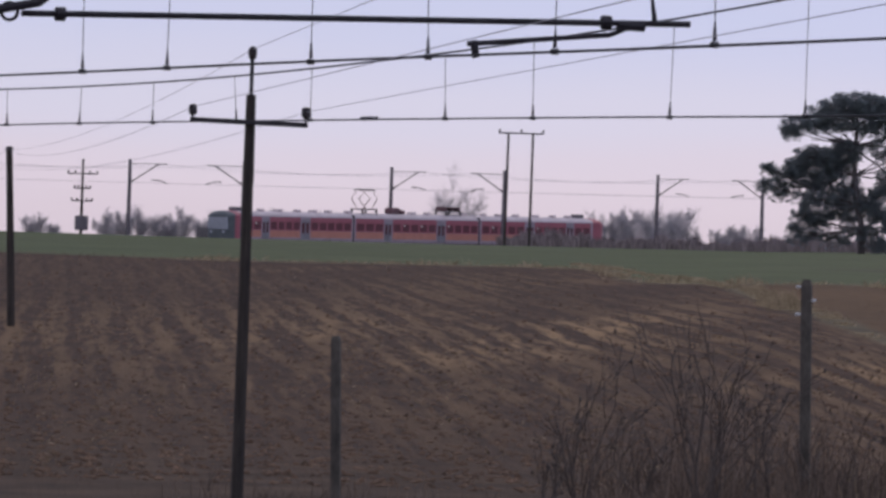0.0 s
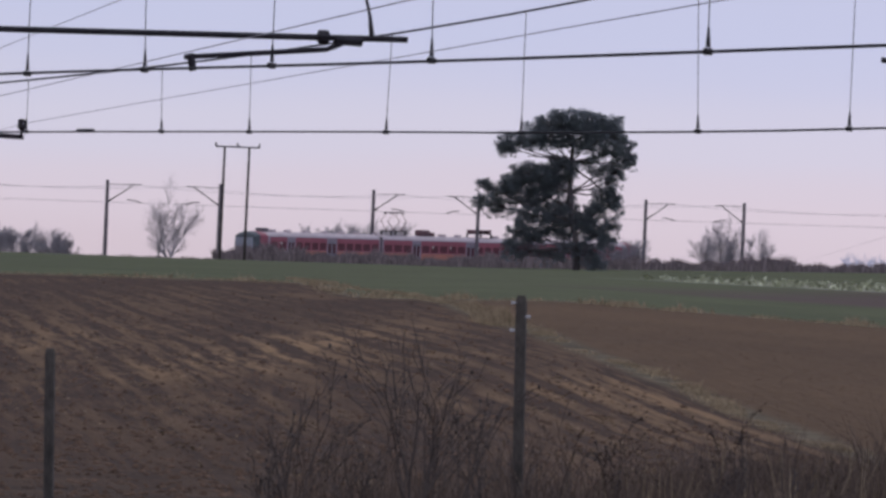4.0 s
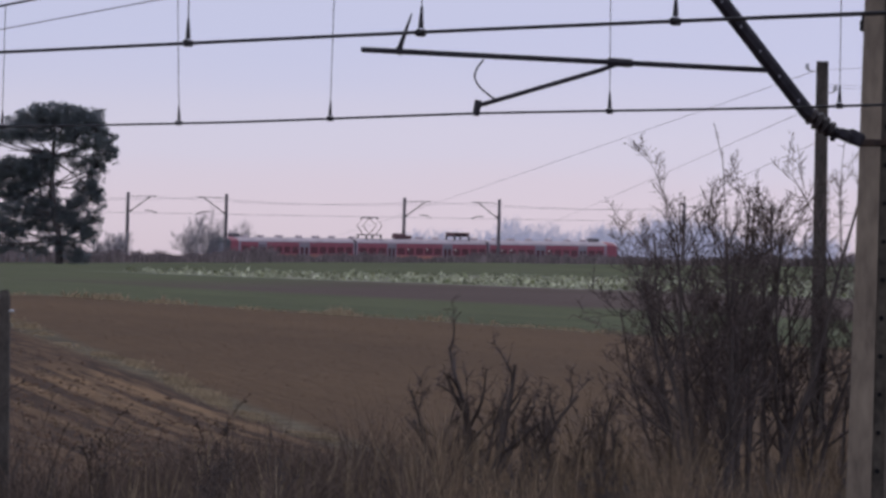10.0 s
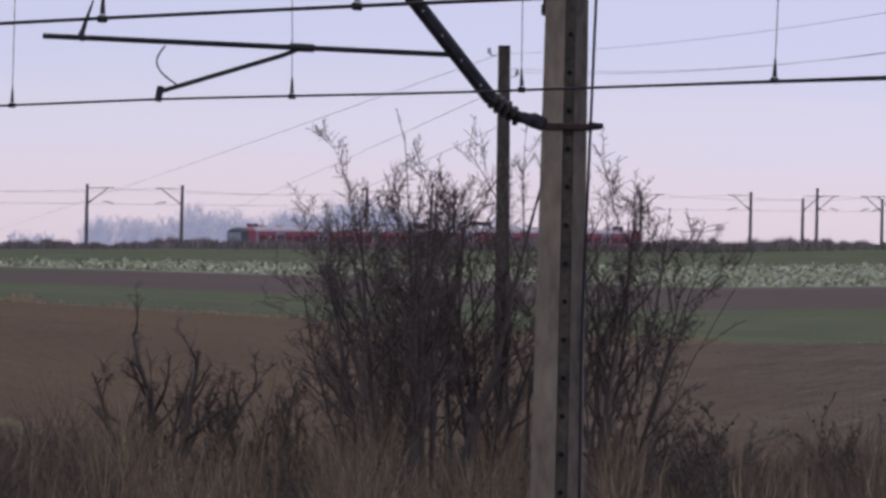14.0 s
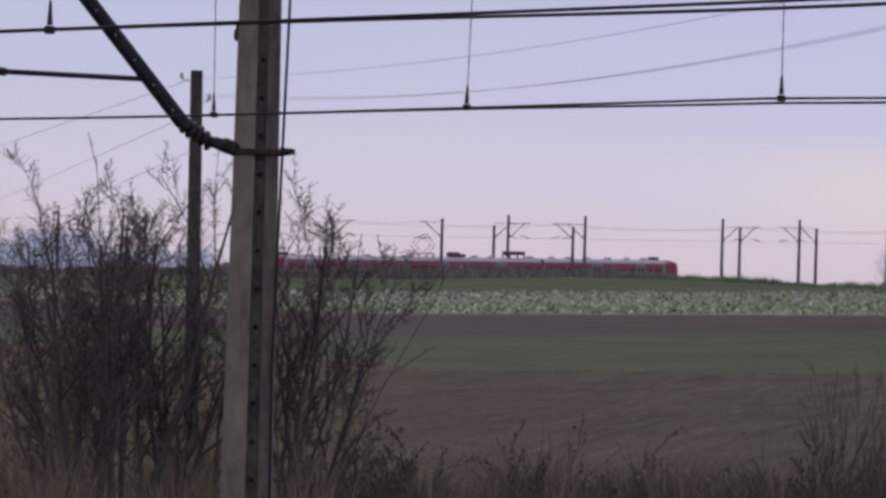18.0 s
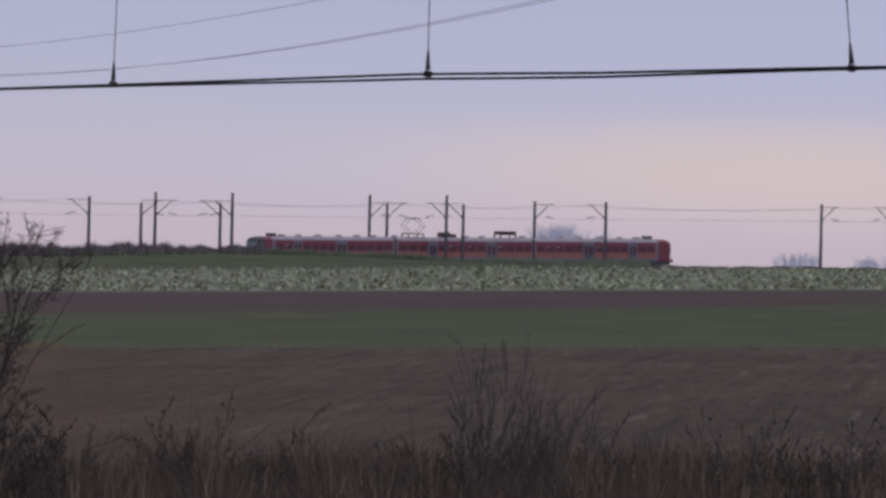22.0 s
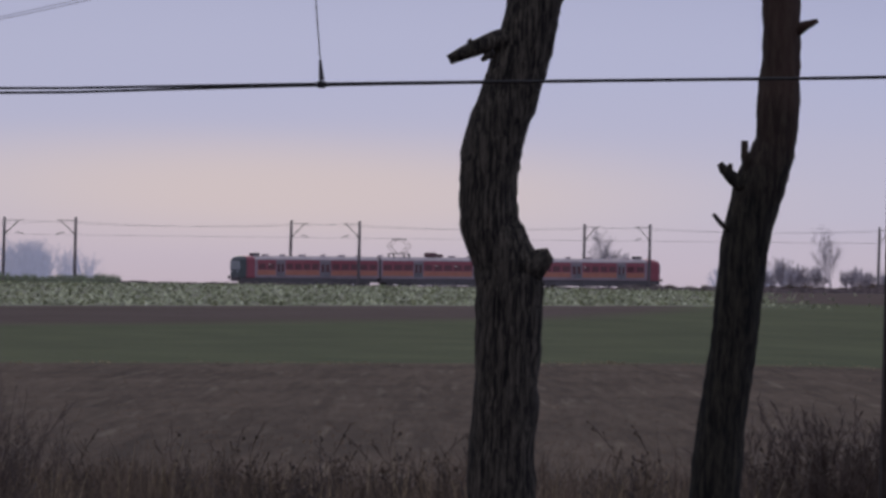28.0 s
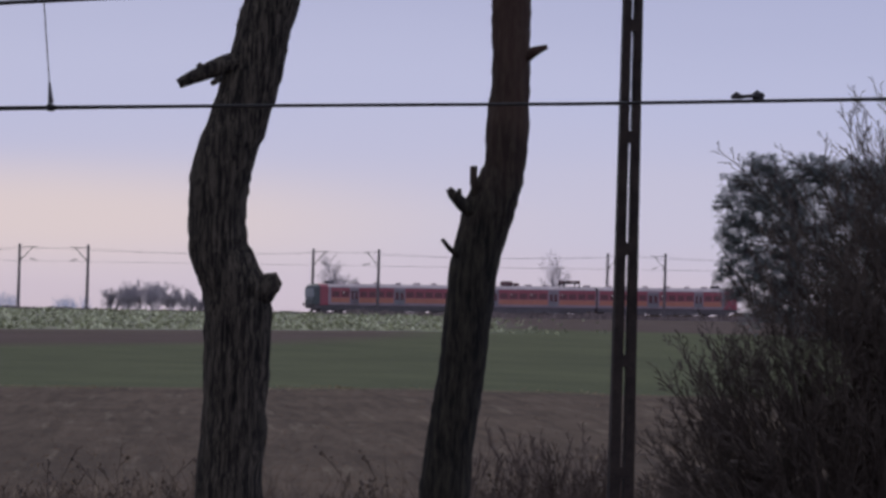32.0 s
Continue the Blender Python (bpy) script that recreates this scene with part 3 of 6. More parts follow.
def far_wires(off, stations):
    """Contact wire and messenger of one far track, from mast to mast."""
    for name, drop in (("contact_wire", 0.0), ("messenger_wire", 1.0)):
        pts = []
        for s_a, s_b in zip(stations, stations[1:]):
            for k in range(8):
                s = s_a + (s_b - s_a) * k / 8
                p, _ = on_line(s, off)
                sag = 0.55 * 4 * (k / 8) * (1 - k / 8) * drop
                pts.append(p + Vector((0, 0, 6.2 + 1.8 * drop - sag)))
        w = part(name, Shape().tube(pts, 0.017, 3), thin_wire)
        tagged(w, "thin overhead wire of the far railway", "overhead wire", "far overhead wires")


def far_mast(bearing, side, height=MAST_H, arm=True):
    """A mast at one side of the far line; side 1 is the camera's side."""
    off = 6.0 * side
    p, h = on_line(line_length(bearing, off), off)
    # local x runs from the mast over the track
    ob = thing("catenary_mast", "slim grey concrete mast with a cantilever over the far track", "mast", Matrix.Translation(p) @ Matrix.Rotation(h + math.pi / 2 * side, 4, "Z"), "far catenary masts")
    s = Shape().tube([(0, 0, -1.6), (0, 0, 2), (0, 0, height - 1.0), (0, 0, height)], [0.22, 0.21, 0.17, 0.16], 8)
    post = part("post", s, far_concrete, ob)
    part("cap", Shape().tube([(0, 0, height), (0, 0, height + 0.12)], [0.2, 0.16], 8), far_concrete, post)
    if arm:
        brace = part("brace", Shape().tube([(0.15, 0, 6.25), (3.3, 0, 8.0), (4.2, 0, 8.02)], 0.055, 6), steel, ob)
        part("top_tie", Shape().tube([(0.1, 0, 8.0), (3.4, 0, 8.04)], 0.03, 5), steel, ob)
        part("steady_arm", Shape().tube([(2.5, 0, 6.5), (3.4, 0, 6.45), (4.3, 0, 6.22)], 0.05, 5), steel, ob)
        part("insulator", Shape().tube([(0.25, 0, 6.31), (0.7, 0, 6.56)], [0.09, 0.07], 6), porcelain, brace)
    return ob


LEFT = (-240, 225, 688, 1159, 1641, 2130, 2625, 3110, 4092, 4599, 5118, 5639, 6160)
RIGHT = (-30, 427, 888, 1345, 1815, 2298, 2780, 3304, 4218, 4720, 5234, 5741, 6250)
for bb in LEFT:
    far_mast(bb, -1)
for bb in RIGHT:
    far_mast(bb, 1)
# the overlap, where two spans run side by side
for bb, sd, hh in ((3396, -1, 7.6), (3421, -1, 8.9), (3536, 1, 7.6), (3557, 1, 8.9), (3800, -1, 8.9), (3831, -1, 7.8), (3936, 1, 8.9), (3966, 1, 7.8)):
    far_mast(bb, sd, hh)
far_wires(-2.1, [line_length(b, -6) for b in LEFT[:8] + (3421, 3800) + LEFT[8:]])
far_wires(2.1, [line_length(b, 6) for b in RIGHT[:8] + (3557, 3936) + RIGHT[8:]])


# ---- the train: three cars ----
CAR = 21.4
HALF_W = 1.44


def body_ring(x, k=1.0, top=1.0):
    pts = [(-1.40, 0.95), (-HALF_W, 1.15), (-HALF_W, 3.3), (-1.38, 3.44), (-1.05, 3.63), (-0.55, 3.75), (0, 3.79), (0.55, 3.75), (1.05, 3.63), (1.38, 3.44), (HALF_W, 3.3), (HALF_W, 1.15), (1.40, 0.95)]
    return [(x, y * k, 0.95 + (z - 0.95) * top) for y, z in pts]


def train_car(kind):
    """A car, its length along x. kind: -1 rear cab, 0 middle, 1 front cab."""
    label = {-1: "rear car of a red and orange train, dark cab", 0: "middle car of a red and orange electric train with pantographs", 1: "leading car of a red and orange train, red cab"}[kind]
    car = thing("train_car", label, "train car", group="cars of the electric train")
    h = CAR / 2 - 0.2
    end = h - 2.1
    s = Shape()
    if kind == 0:
        s.rings([body_ring(-h), body_ring(h)])
    else:
        s.rings([body_ring(-h), body_ring(end)])
    if kind == -1:
        s.turned(Matrix.Rotation(math.pi, 4, "Z"))
    flip = -1 if kind == -1 else 1
    body = part("body", s, car_grey, car)
    if kind:
        cab_mat = car_dark if kind == -1 else car_red
        c = Shape().rings([[(x * flip, y, z) for x, y, z in r] for r in (body_ring(end), body_ring(end + 0.9), body_ring(end + 1.5, 0.95, 0.985), body_ring(end + 1.9, 0.86, 0.94), body_ring(end + 2.1, 0.72, 0.86))])
        cab = part("cab", c, car_red, car, smooth=False)
        face = Shape().rings([[(x * flip, y * 1.012, z + 0.01) for x, y, z in r] for r in (body_ring(end + 1.25, 0.99, 0.995), body_ring(end + 1.52, 0.955, 0.985), body_ring(end + 1.93, 0.865, 0.945), body_ring(end + 2.14, 0.72, 0.86))])
        part("cab_front", face, cab_mat, cab, "dark grey-green cab front" if kind == -1 else "red cab front")
        gl = Shape()
        gl.rings([[(flip * x, y, z) for y, z in ((-w, z0), (w, z0), (w * 0.96, z1), (-w * 0.96, z1))] for x, w, z0, z1 in ((end + 1.95, 1.2, 1.98, 3.22), (end + 2.19, 1.1, 2.02, 3.12))])
        part("windscreen", gl, cab_glass, cab)
        for yy in (-0.72, 0.72):
            part("headlamp", Shape().tube([(flip * (end + 2.05), yy, 1.75), (flip * (end + 2.2), yy, 1.75)], 0.16, 10), cab_glass if kind == -1 else white_porcelain, cab)
        part("buffer_beam", Shape().box(flip * (end + 1.9) - 0.15, -1.15, 0.75, flip * (end + 1.9) + 0.15, 1.15, 1.1, 0.03), under_dark, cab)
        for yy in (-0.88, 0.88):
            part("buffer", Shape().tube([(flip * (end + 2.0), yy, 1.02), (flip * (end + 2.45), yy, 1.02), (flip * (end + 2.45), yy, 1.02), (flip * (end + 2.52), yy, 1.02)], [0.09, 0.09, 0.22, 0.22], 10), under_dark, cab)
    # panels between the doors, as fractions of the car's length
    doors = ((0.236, 0.30), (0.66, 0.73)) if kind == 0 else ((0.355, 0.43), (0.685, 0.745))
    last = 1.0 if kind == 0 else 0.885
    cuts = [0.008] + [v for d in doors for v in d] + [last]
    for side in (-1, 1):
        y0, y1 = sorted((side * (HALF_W - 0.03), side * (HALF_W + 0.012)))
        g0, g1 = sorted((side * (HALF_W + 0.004), side * (HALF_W + 0.020)))
        for k in range(0, 6, 2):
            xa, xb = (-CAR / 2 + 0.2 + (CAR - 0.4) * q for q in (cuts[k] + 0.004, cuts[k + 1] - 0.004))
            xa, xb = sorted((flip * xa, flip * xb))
            band = part("red_band", Shape().box(xa, y0, 1.98, xb, y1, 3.27), car_red, body, "dark red window band")
            part("orange_band", Shape().box(xa, y0, 1.32, xb, y1, 1.97), car_orange, body, "orange lower band")
            n = max(2, round((xb - xa) / 1.45))
            for i in range(n):
                w = (xb - xa) / n
                xw = xa + w * i
                lit = side == -1 and ((kind, k, i) in ((-1, 4, 1), (0, 2, 1), (0, 2, 3), (0, 4, 0), (1, 0, 1), (1, 0, 2), (1, 2, 0)))
                part("window", Shape().box(xw + 0.16, g0, 2.08, xw + w - 0.16, g1, 2.80), car_glass, body)
                # a small, weakly glowing box set on the pane
                if lit:
                    part("pane_spot", Shape().box(xw + 0.35, side * (HALF_W + 0.015) - 0.008, 2.58, xw + 0.56, side * (HALF_W + 0.015) + 0.014, 2.74), pane_glow, body, "small pale glowing spot on a window pane")
        for a, b in doors:
            xa, xb = sorted(flip * (-CAR / 2 + 0.2 + (CAR - 0.4) * q) for q in (a, b))
            mid = (xa + xb) / 2
            for q0, q1 in ((xa + 0.04, mid - 0.01), (mid + 0.01, xb - 0.04)):
                d = part("door", Shape().box(q0, side * (HALF_W - 0.01) - 0.01, 1.12, q1, side * (HALF_W - 0.01) + 0.01, 2.95), car_door, body, "pale grey sliding door leaf")
                part("door_window", Shape().box(q0 + 0.14, side * (HALF_W + 0.004) - 0.008, 1.75, q1 - 0.14, side * (HALF_W + 0.004) + 0.008, 2.75), car_glass, body)
    roof_len = h if kind == 0 else end
    rf = Shape().rings([[(x, y * 1.004, z + 0.012) for x, y, z in body_ring(q)[2:11]] for q in ((-h, roof_len) if flip == 1 else (-roof_len, h))])
    roof = part("roof", rf, car_roof, car, "sooty light grey curved roof")
    xs = [-8.2, -5.6, -2.8, 0.4, 3.4, 6.0] if kind else [-9.8, 1.0, 3.6, 9.8]
    for i, x in enumerate(xs):
        w = 0.42 if i % 2 else 0.3
        part("roof_vent", Shape().box(x * flip - w, -0.3, 3.8, x * flip + w, 0.3, 4.02, 0.05), car_roof, roof)
    if kind:
        part("roof_box", Shape().box(flip * 7.6 - 0.5, -0.5, 3.8, flip * 7.6 + 0.5, 0.5, 4.16, 0.06), under_dark, roof)
    else:
        for px, up in ((-7.0, True), (7.2, False)):
            pan = part("pantograph", Shape().box(px - 1.25, -0.75, 4.14, px + 1.25, 0.75, 4.26), gangway_rubber, car, "raised diamond pantograph" if up else "folded diamond pantograph")
            for qx in (-1.15, 1.15):
                for qy in (-0.65, 0.65):
                    part("insulator", Shape().tube([(px + qx, qy, 3.5), (px + qx, qy, 4.17)], [0.11, 0.09], 8), porcelain, pan)
            if up:
                for qy in (-0.55, 0.55):
                    for sx in (-1, 1):
                        part("lower_arm", Shape().tube([(px + 0.5 * sx, qy, 4.24), (px + 1.55 * sx, qy * 0.8, 5.25)], 0.042, 5), hazed_red, pan)
                        part("upper_arm", Shape().tube([(px + 1.55 * sx, qy * 0.8, 5.25), (px + 0.45 * sx, qy, 6.1)], 0.028, 5), hazed_red, pan)
                for sx in (-1, 1):
                    part("collector_bow", Shape().tube([(px + 0.5 * sx, -0.95, 6.02), (px + 0.5 * sx, -0.6, 6.12), (px + 0.5 * sx, 0.6, 6.12), (px + 0.5 * sx, 0.95, 6.02)], 0.05, 6), steel, pan)
            else:
                part("folded_frame", Shape().box(px - 1.35, -0.6, 4.5, px + 1.35, 0.6, 4.6), hazed_red, pan)
                for qx in (-1.3, -0.2, 0.9):
                    part("folded_arm", Shape().box(px + qx, -0.55, 4.22, px + qx + 0.4, 0.55, 4.52), hazed_red, pan)
        part("breaker_box", Shape().box(-3.0, -0.5, 3.8, -1.5, 0.5, 4.42, 0.12), hazed_red, roof, "rust-red roof equipment box")
        part("breaker_box", Shape().box(-1.2, -0.35, 3.8, -0.5, 0.35, 4.2, 0.1), hazed_red, roof, "rust-red roof equipment box")
    under = part("underframe", Shape().box(-h + 0.1, -1.25, 0.5, h - 0.1, 1.25, 0.96), under_dark, car)
    for ex in (-1, 1):
        if kind == 0 or ex != flip:
            part("gangway", Shape().box(ex * h - 0.04, -1.43, 0.45, ex * h + 0.21, 1.43, 3.6, 0.03) if ex > 0 else Shape().box(ex * h - 0.21, -1.43, 0.45, ex * h + 0.04, 1.43, 3.6, 0.03), gangway_rubber, car, "dark gangway bellows between the cars")
    for k, (xa, xb, zb) in enumerate(((-5.4, -3.3, 0.16), (-3.2, -1.5, 0.2), (-1.4, 1.0, 0.14), (1.1, 2.8, 0.2), (2.9, 5.4, 0.16))):
        part("equipment_box", Shape().box(xa, -1.22, zb, xb, 1.22, 0.7, 0.04), under_dark, under)
    for x in (-7.4, 7.4):
        bogie = part("bogie", Shape().box(x - 1.95, -1.12, 0.24, x + 1.95, 1.12, 0.72, 0.05), under_dark, car)
        for wx in (-1.25, 1.25):
            for wy in (-0.76, 0.76):
                part("wheel", Shape().tube([(x + wx, wy - 0.07, 0.47), (x + wx, wy + 0.07, 0.47)], 0.47, 16), under_dark, bogie)
    return car


CARS = [train_car(-1), train_car(0), train_car(1)]
# seconds and the bearing of the train's rear end
REAR = ((0, 380), (1, 517), (2, 655), (3, 802), (3.5, 859), (5.5, 1138), (6, 1218), (7, 1361), (9, 1650), (10, 1804), (11, 1938), (12, 2095), (13, 2237), (20, 3292), (21, 3442), (22, 3596), (23, 3743), (24, 3894), (25, 4044), (25.5, 4125), (27.5, 4421), (28, 4500), (29, 4653), (30, 4802), (32, 5115))
RUN = np.polyfit([t for t, b in REAR], [line_length(b, 2.1) for t, b in REAR], 4)


def motions():
    for i, car in enumerate(CARS):
        rows = []
        for k in range(65):
            t = k * 0.5
            s = float(np.polyval(RUN, t)) + CAR * (i + 0.5)
            a, _ = on_line(s - 7.4, 2.1)
            c, _ = on_line(s + 7.4, 2.1)
            p = (a + c) / 2
            d = c - a
            rows.append((t, Matrix.Translation(p) @ Matrix.Rotation(math.atan2(d.y, d.x), 4, "Z") @ Matrix.Rotation(-math.atan2(d.z, math.hypot(d.x, d.y)), 4, "Y")))
        walk(car, rows)


# ---- the near electrified line ----
AWAY = (-3600 - MID) / U         # the bearing, in radians, along which the near line runs off
ALONG = Vector((math.sin(AWAY), math.cos(AWAY), 0))
ASIDE = Vector((math.cos(AWAY), -math.sin(AWAY), 0))
WIRE_B, WIRE_A = (23.06, 1.236), (15.7, 1.238)    # distance aside and height over the lens


def length_at(line, bearing):
    return line[0] / math.tan((bearing - MID) / U - AWAY)


# where the contact wire of the second line hangs lower or higher than its mean, in metres, by bearing
DIPS = [(length_at(WIRE_B, b), dz) for b, dz in ((6600, 0.0), (6054, -0.007), (5576, -0.012), (4641, 0.001), (4200, 0.004), (3895, 0.024), (3337, 0.006), (2733, -0.018), (2266, -0.014), (1834, -0.038), (1400, -0.038), (1000, -0.02), (651, 0.003), (93, 0.012))]


def near(line, s, off=0.0, up=0.0):
    dip = float(np.interp(s, [q for q, _ in DIPS], [z for _, z in DIPS])) if line is WIRE_B else 0.0
    return ASIDE * (line[0] + off) + ALONG * s + Vector((0, 0, EYE + line[1] + up + dip))


S_B, S_A = length_at(WIRE_B, 2266), length_at(WIRE_A, 830)
SPAN = 68.8


def hang(line, s, s_sup):
    """Height of the messenger over the contact wire."""
    q = (s - s_sup) % SPAN
    return 0.41 + 0.00100 * (q - SPAN / 2) ** 2


def near_catenary(line, s_sup, bearings):
    cat = thing("overhead_line", "dark overhead contact wires with messenger and droppers", "overhead line", group="near overhead lines")
    ss = np.arange(4.0, 130.0, 1.0)
    for k, o in ((0, -0.02), (1, 0.02)):
        pts = [near(line, s, o, 0.006 + 0.004 * math.sin(s * 0.4) - k * 0.026 * math.exp(-((s - length_at(line, 3950)) / 3.2) ** 2)) for s in ss]
        part("contact_wire", Shape().tube(pts, 0.0075, 6), copper, cat)
    part("messenger_wire", Shape().tube([near(line, s, 0, hang(line, s, s_sup)) for s in ss], 0.0095, 6), copper, cat)
    for i, b in enumerate(bearings):
        s = length_at(line, b)
        tilt = (0.03, -0.05, 0.0, 0.12, -0.02, 0.06)[i % 6]
        top = near(line, s + tilt, 0, hang(line, s, s_sup))
        foot = near(line, s, 0, 0.03)
        dropper = part("dropper", Shape().tube([foot, top], 0.0042, 4), copper, cat)
        part("clamp", Shape().box(-0.032, -0.016, -0.012, 0.032, 0.016, 0.026, 0.006), steel, dropper, m=Matrix.Translation(near(line, s)) @ Matrix.Rotation(AWAY, 4, "Z") @ Matrix.Rotation(math.pi / 2, 4, "Z"))
        part("clamp_link", Shape().tube([foot, foot + (top - foot).normalized() * 0.11], [0.015, 0.006], 6), steel, dropper)
    return cat


cat_b = near_catenary(WIRE_B, S_B, (5, 133, 262, 410, 540, 779, 934, 1176, 1415, 1727, 1994, 2488, 2894, 3341, 3897, 4646, 6300))
cat_a = near_catenary(WIRE_A, S_A, (147 - 12, 296 - 12, 538, 745, 969, 1251, 1739, 2150, 2600))
# splice on the far contact wire
sp = length_at(WIRE_B, 645)
part("splice", Shape().tube([near(WIRE_B, sp - 0.25, 0, 0.012), near(WIRE_B, sp + 0.25, 0, 0.012)], 0.02, 6), steel, cat_b)
sp = length_at(WIRE_B, 5878)
for q, r in ((-0.07, 0.024), (0.085, 0.018)):
    part("splice", Shape().tube([near(WIRE_B, sp + q - 0.035, 0, 0.024), near(WIRE_B, sp + q, 0, 0.03), near(WIRE_B, sp + q + 0.03, 0, 0.024)], [r * 0.7, r, r * 0.6], 7), steel, cat_b)
part("splice_bar", Shape().tube([near(WIRE_B, sp - 0.05, 0, 0.028), near(WIRE_B, sp + 0.08, 0, 0.022)], 0.009, 6), steel, cat_b)


def concrete_mast(line, s, off):
    """Two flanges with a sunken web full of bolt holes; x lies along the view, wide face across."""
    base = near(line, s, off)
    base.z = ground(base.x, base.y)
    ob = thing("concrete_mast", "weathered grey concrete catenary mast with bolt holes", "mast", Matrix.Translation(base) @ Matrix.Rotation(-0.04, 4, "Z"))
    top = EYE + 3.6 - base.z

    def wide(z):
        return 0.212 - 0.0098 * z

    # the web's darker concrete has the groove's shade painted in
    for y0, y1, sx, mat_, nm in ((-1.0, -0.03, 1.0, concrete, "flange"), (0.47, 1.0, 1.0, flange_dark_concrete, "flange"), (-0.05, 0.49, 0.72, shaded_web_concrete, "web")):
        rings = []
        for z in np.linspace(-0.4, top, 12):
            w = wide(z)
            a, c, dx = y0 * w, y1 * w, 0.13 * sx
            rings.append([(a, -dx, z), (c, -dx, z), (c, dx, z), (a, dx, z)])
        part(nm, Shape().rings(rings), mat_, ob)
    # dark plugs on the web stand in for shaded open holes
    for k in range(int(top / 0.28)):
        z = 0.3 + k * 0.28
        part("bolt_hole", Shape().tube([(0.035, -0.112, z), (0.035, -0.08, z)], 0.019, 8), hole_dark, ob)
    part("earth_cable", Shape().tube([(0.172 + 0.01 * math.sin(z), -0.15, z) if z < 4.0 else (0.172 + 0.022 * (z - 4), -0.16, z) for z in np.linspace(0, top, 24)], 0.011, 6), copper, ob)
    return ob


mast_b = concrete_mast(WIRE_B, S_B, 3.27)
mast_a = concrete_mast(WIRE_A, S_A, -3.6)


def cantilever(line, s, sign, tube_in, tube_out, tube_up, arm_from, arm_up):
    """Registration tube, steady arm, brace and insulator between mast and wire; sign 1 when the mast is beyond the wire."""
    ob = thing("cantilever", "dark steel cantilever holding the contact wire", "cantilever", group="near cantilevers")
    part("registration_tube", Shape().tube([near(line, s, tube_in, tube_up[0]), near(line, s, tube_out, tube_up[1])], 0.02, 8), steel, ob)
    part("steady_arm", Shape().tube([near(line, s, arm_from, arm_up), near(line, s, arm_from * 0.86, arm_up - 0.06), near(line, s, 0.06 * sign, 0.075), near(line, s, 0.0, 0.06)], 0.017, 8), steel, ob)
    part("wire_clip", Shape().tube([near(line, s, 0.02 * sign, 0.10), near(line, s, 0.0, -0.01)], 0.027, 6), steel, ob)
    part("joint_sleeve", Shape().tube([near(line, s, arm_from - 0.09, arm_up + 0.005), near(line, s, arm_from + 0.09, arm_up)], 0.031, 8), steel, ob)
    return ob


can_b = cantilever(WIRE_B, S_B, 1, -0.90, 2.42, (0.43, 0.40), 1.13, 0.41)
can_a = cantilever(WIRE_A, S_A, -1, -3.0, 1.44, (0.15, 0.26), 1.04, 0.23)
# brace with its insulator, from the band on the mast up to the messenger
b0, b1, b2, b3 = near(WIRE_B, S_B, 3.12, -0.085), near(WIRE_B, S_B, 2.86, -0.03), near(WIRE_B, S_B, 2.66, 0.09), near(WIRE_B, S_B, 1.2, 1.68)
part("brace", Shape().tube([b2, b3], 0.056, 8), steel, can_b)
ins = []
for k in range(9):
    ins.append(b1.lerp(b2, k / 8))
part("insulator", Shape().tube(ins, [0.035, 0.07, 0.045, 0.075, 0.045, 0.075, 0.045, 0.07, 0.05], 10), porcelain, can_b)
part("swivel", Shape().tube([b0, b0.lerp(b1, 0.4), b0.lerp(b1, 0.7), b1], [0.05, 0.055, 0.04, 0.045], 8), steel, can_b)
part("band", Shape().box(-0.20, -0.15, -0.024, 0.20, 0.15, 0.024, 0.008), rusty, mast_b, "rusted steel band round the mast", m=Matrix.Translation((0, 0, near(WIRE_B, S_B, 3.3, -0.10).z - mast_b.location.z)))
part("bolt", Shape().tube([(0.18, -0.1, 0), (0.29, -0.1, 0.004)], [0.035, 0.02], 8), steel, mast_b, m=Matrix.Translation((0, 0, near(WIRE_B, S_B, 3.3, -0.095).z - mast_b.location.z)))
# looped jumper and hook of the far cantilever
part("jumper_loop", Shape().tube([near(WIRE_B, S_B, 0.05 - 0.09 * math.sin(math.pi * q) + 0.12 * q * q, 0.39 - 0.29 * q) for q in np.linspace(0, 1, 10)], 0.007, 5), copper, can_b)
part("hook", Shape().tube([near(WIRE_B, S_B, -0.62, 0.41), near(WIRE_B, S_B, -0.60, 0.47), near(WIRE_B, S_B, -0.52, 0.70)], [0.035, 0.02, 0.006], 6), steel, can_b)
for o in (-2.75, 0.87):
    part("collar", Shape().tube([near(WIRE_A, S_A, o - 0.03, 0.155 if o < 0 else 0.25), near(WIRE_A, S_A, o + 0.03, 0.155 if o < 0 else 0.25)], 0.045, 8), steel, can_a)
part("hook", Shape().tube([near(WIRE_A, S_A, 1.2, 0.26), near(WIRE_A, S_A, 1.18, 0.40), near(WIRE_A, S_A, 1.1, 0.7)], [0.02, 0.012, 0.006], 6), steel, can_a)
part("brace", Shape().tube([near(WIRE_A, S_A, -3.4, 0.12), near(WIRE_A, S_A, -2.9, 0.22), near(WIRE_A, S_A, -1.2, 1.5)], 0.03, 8), steel, can_a)


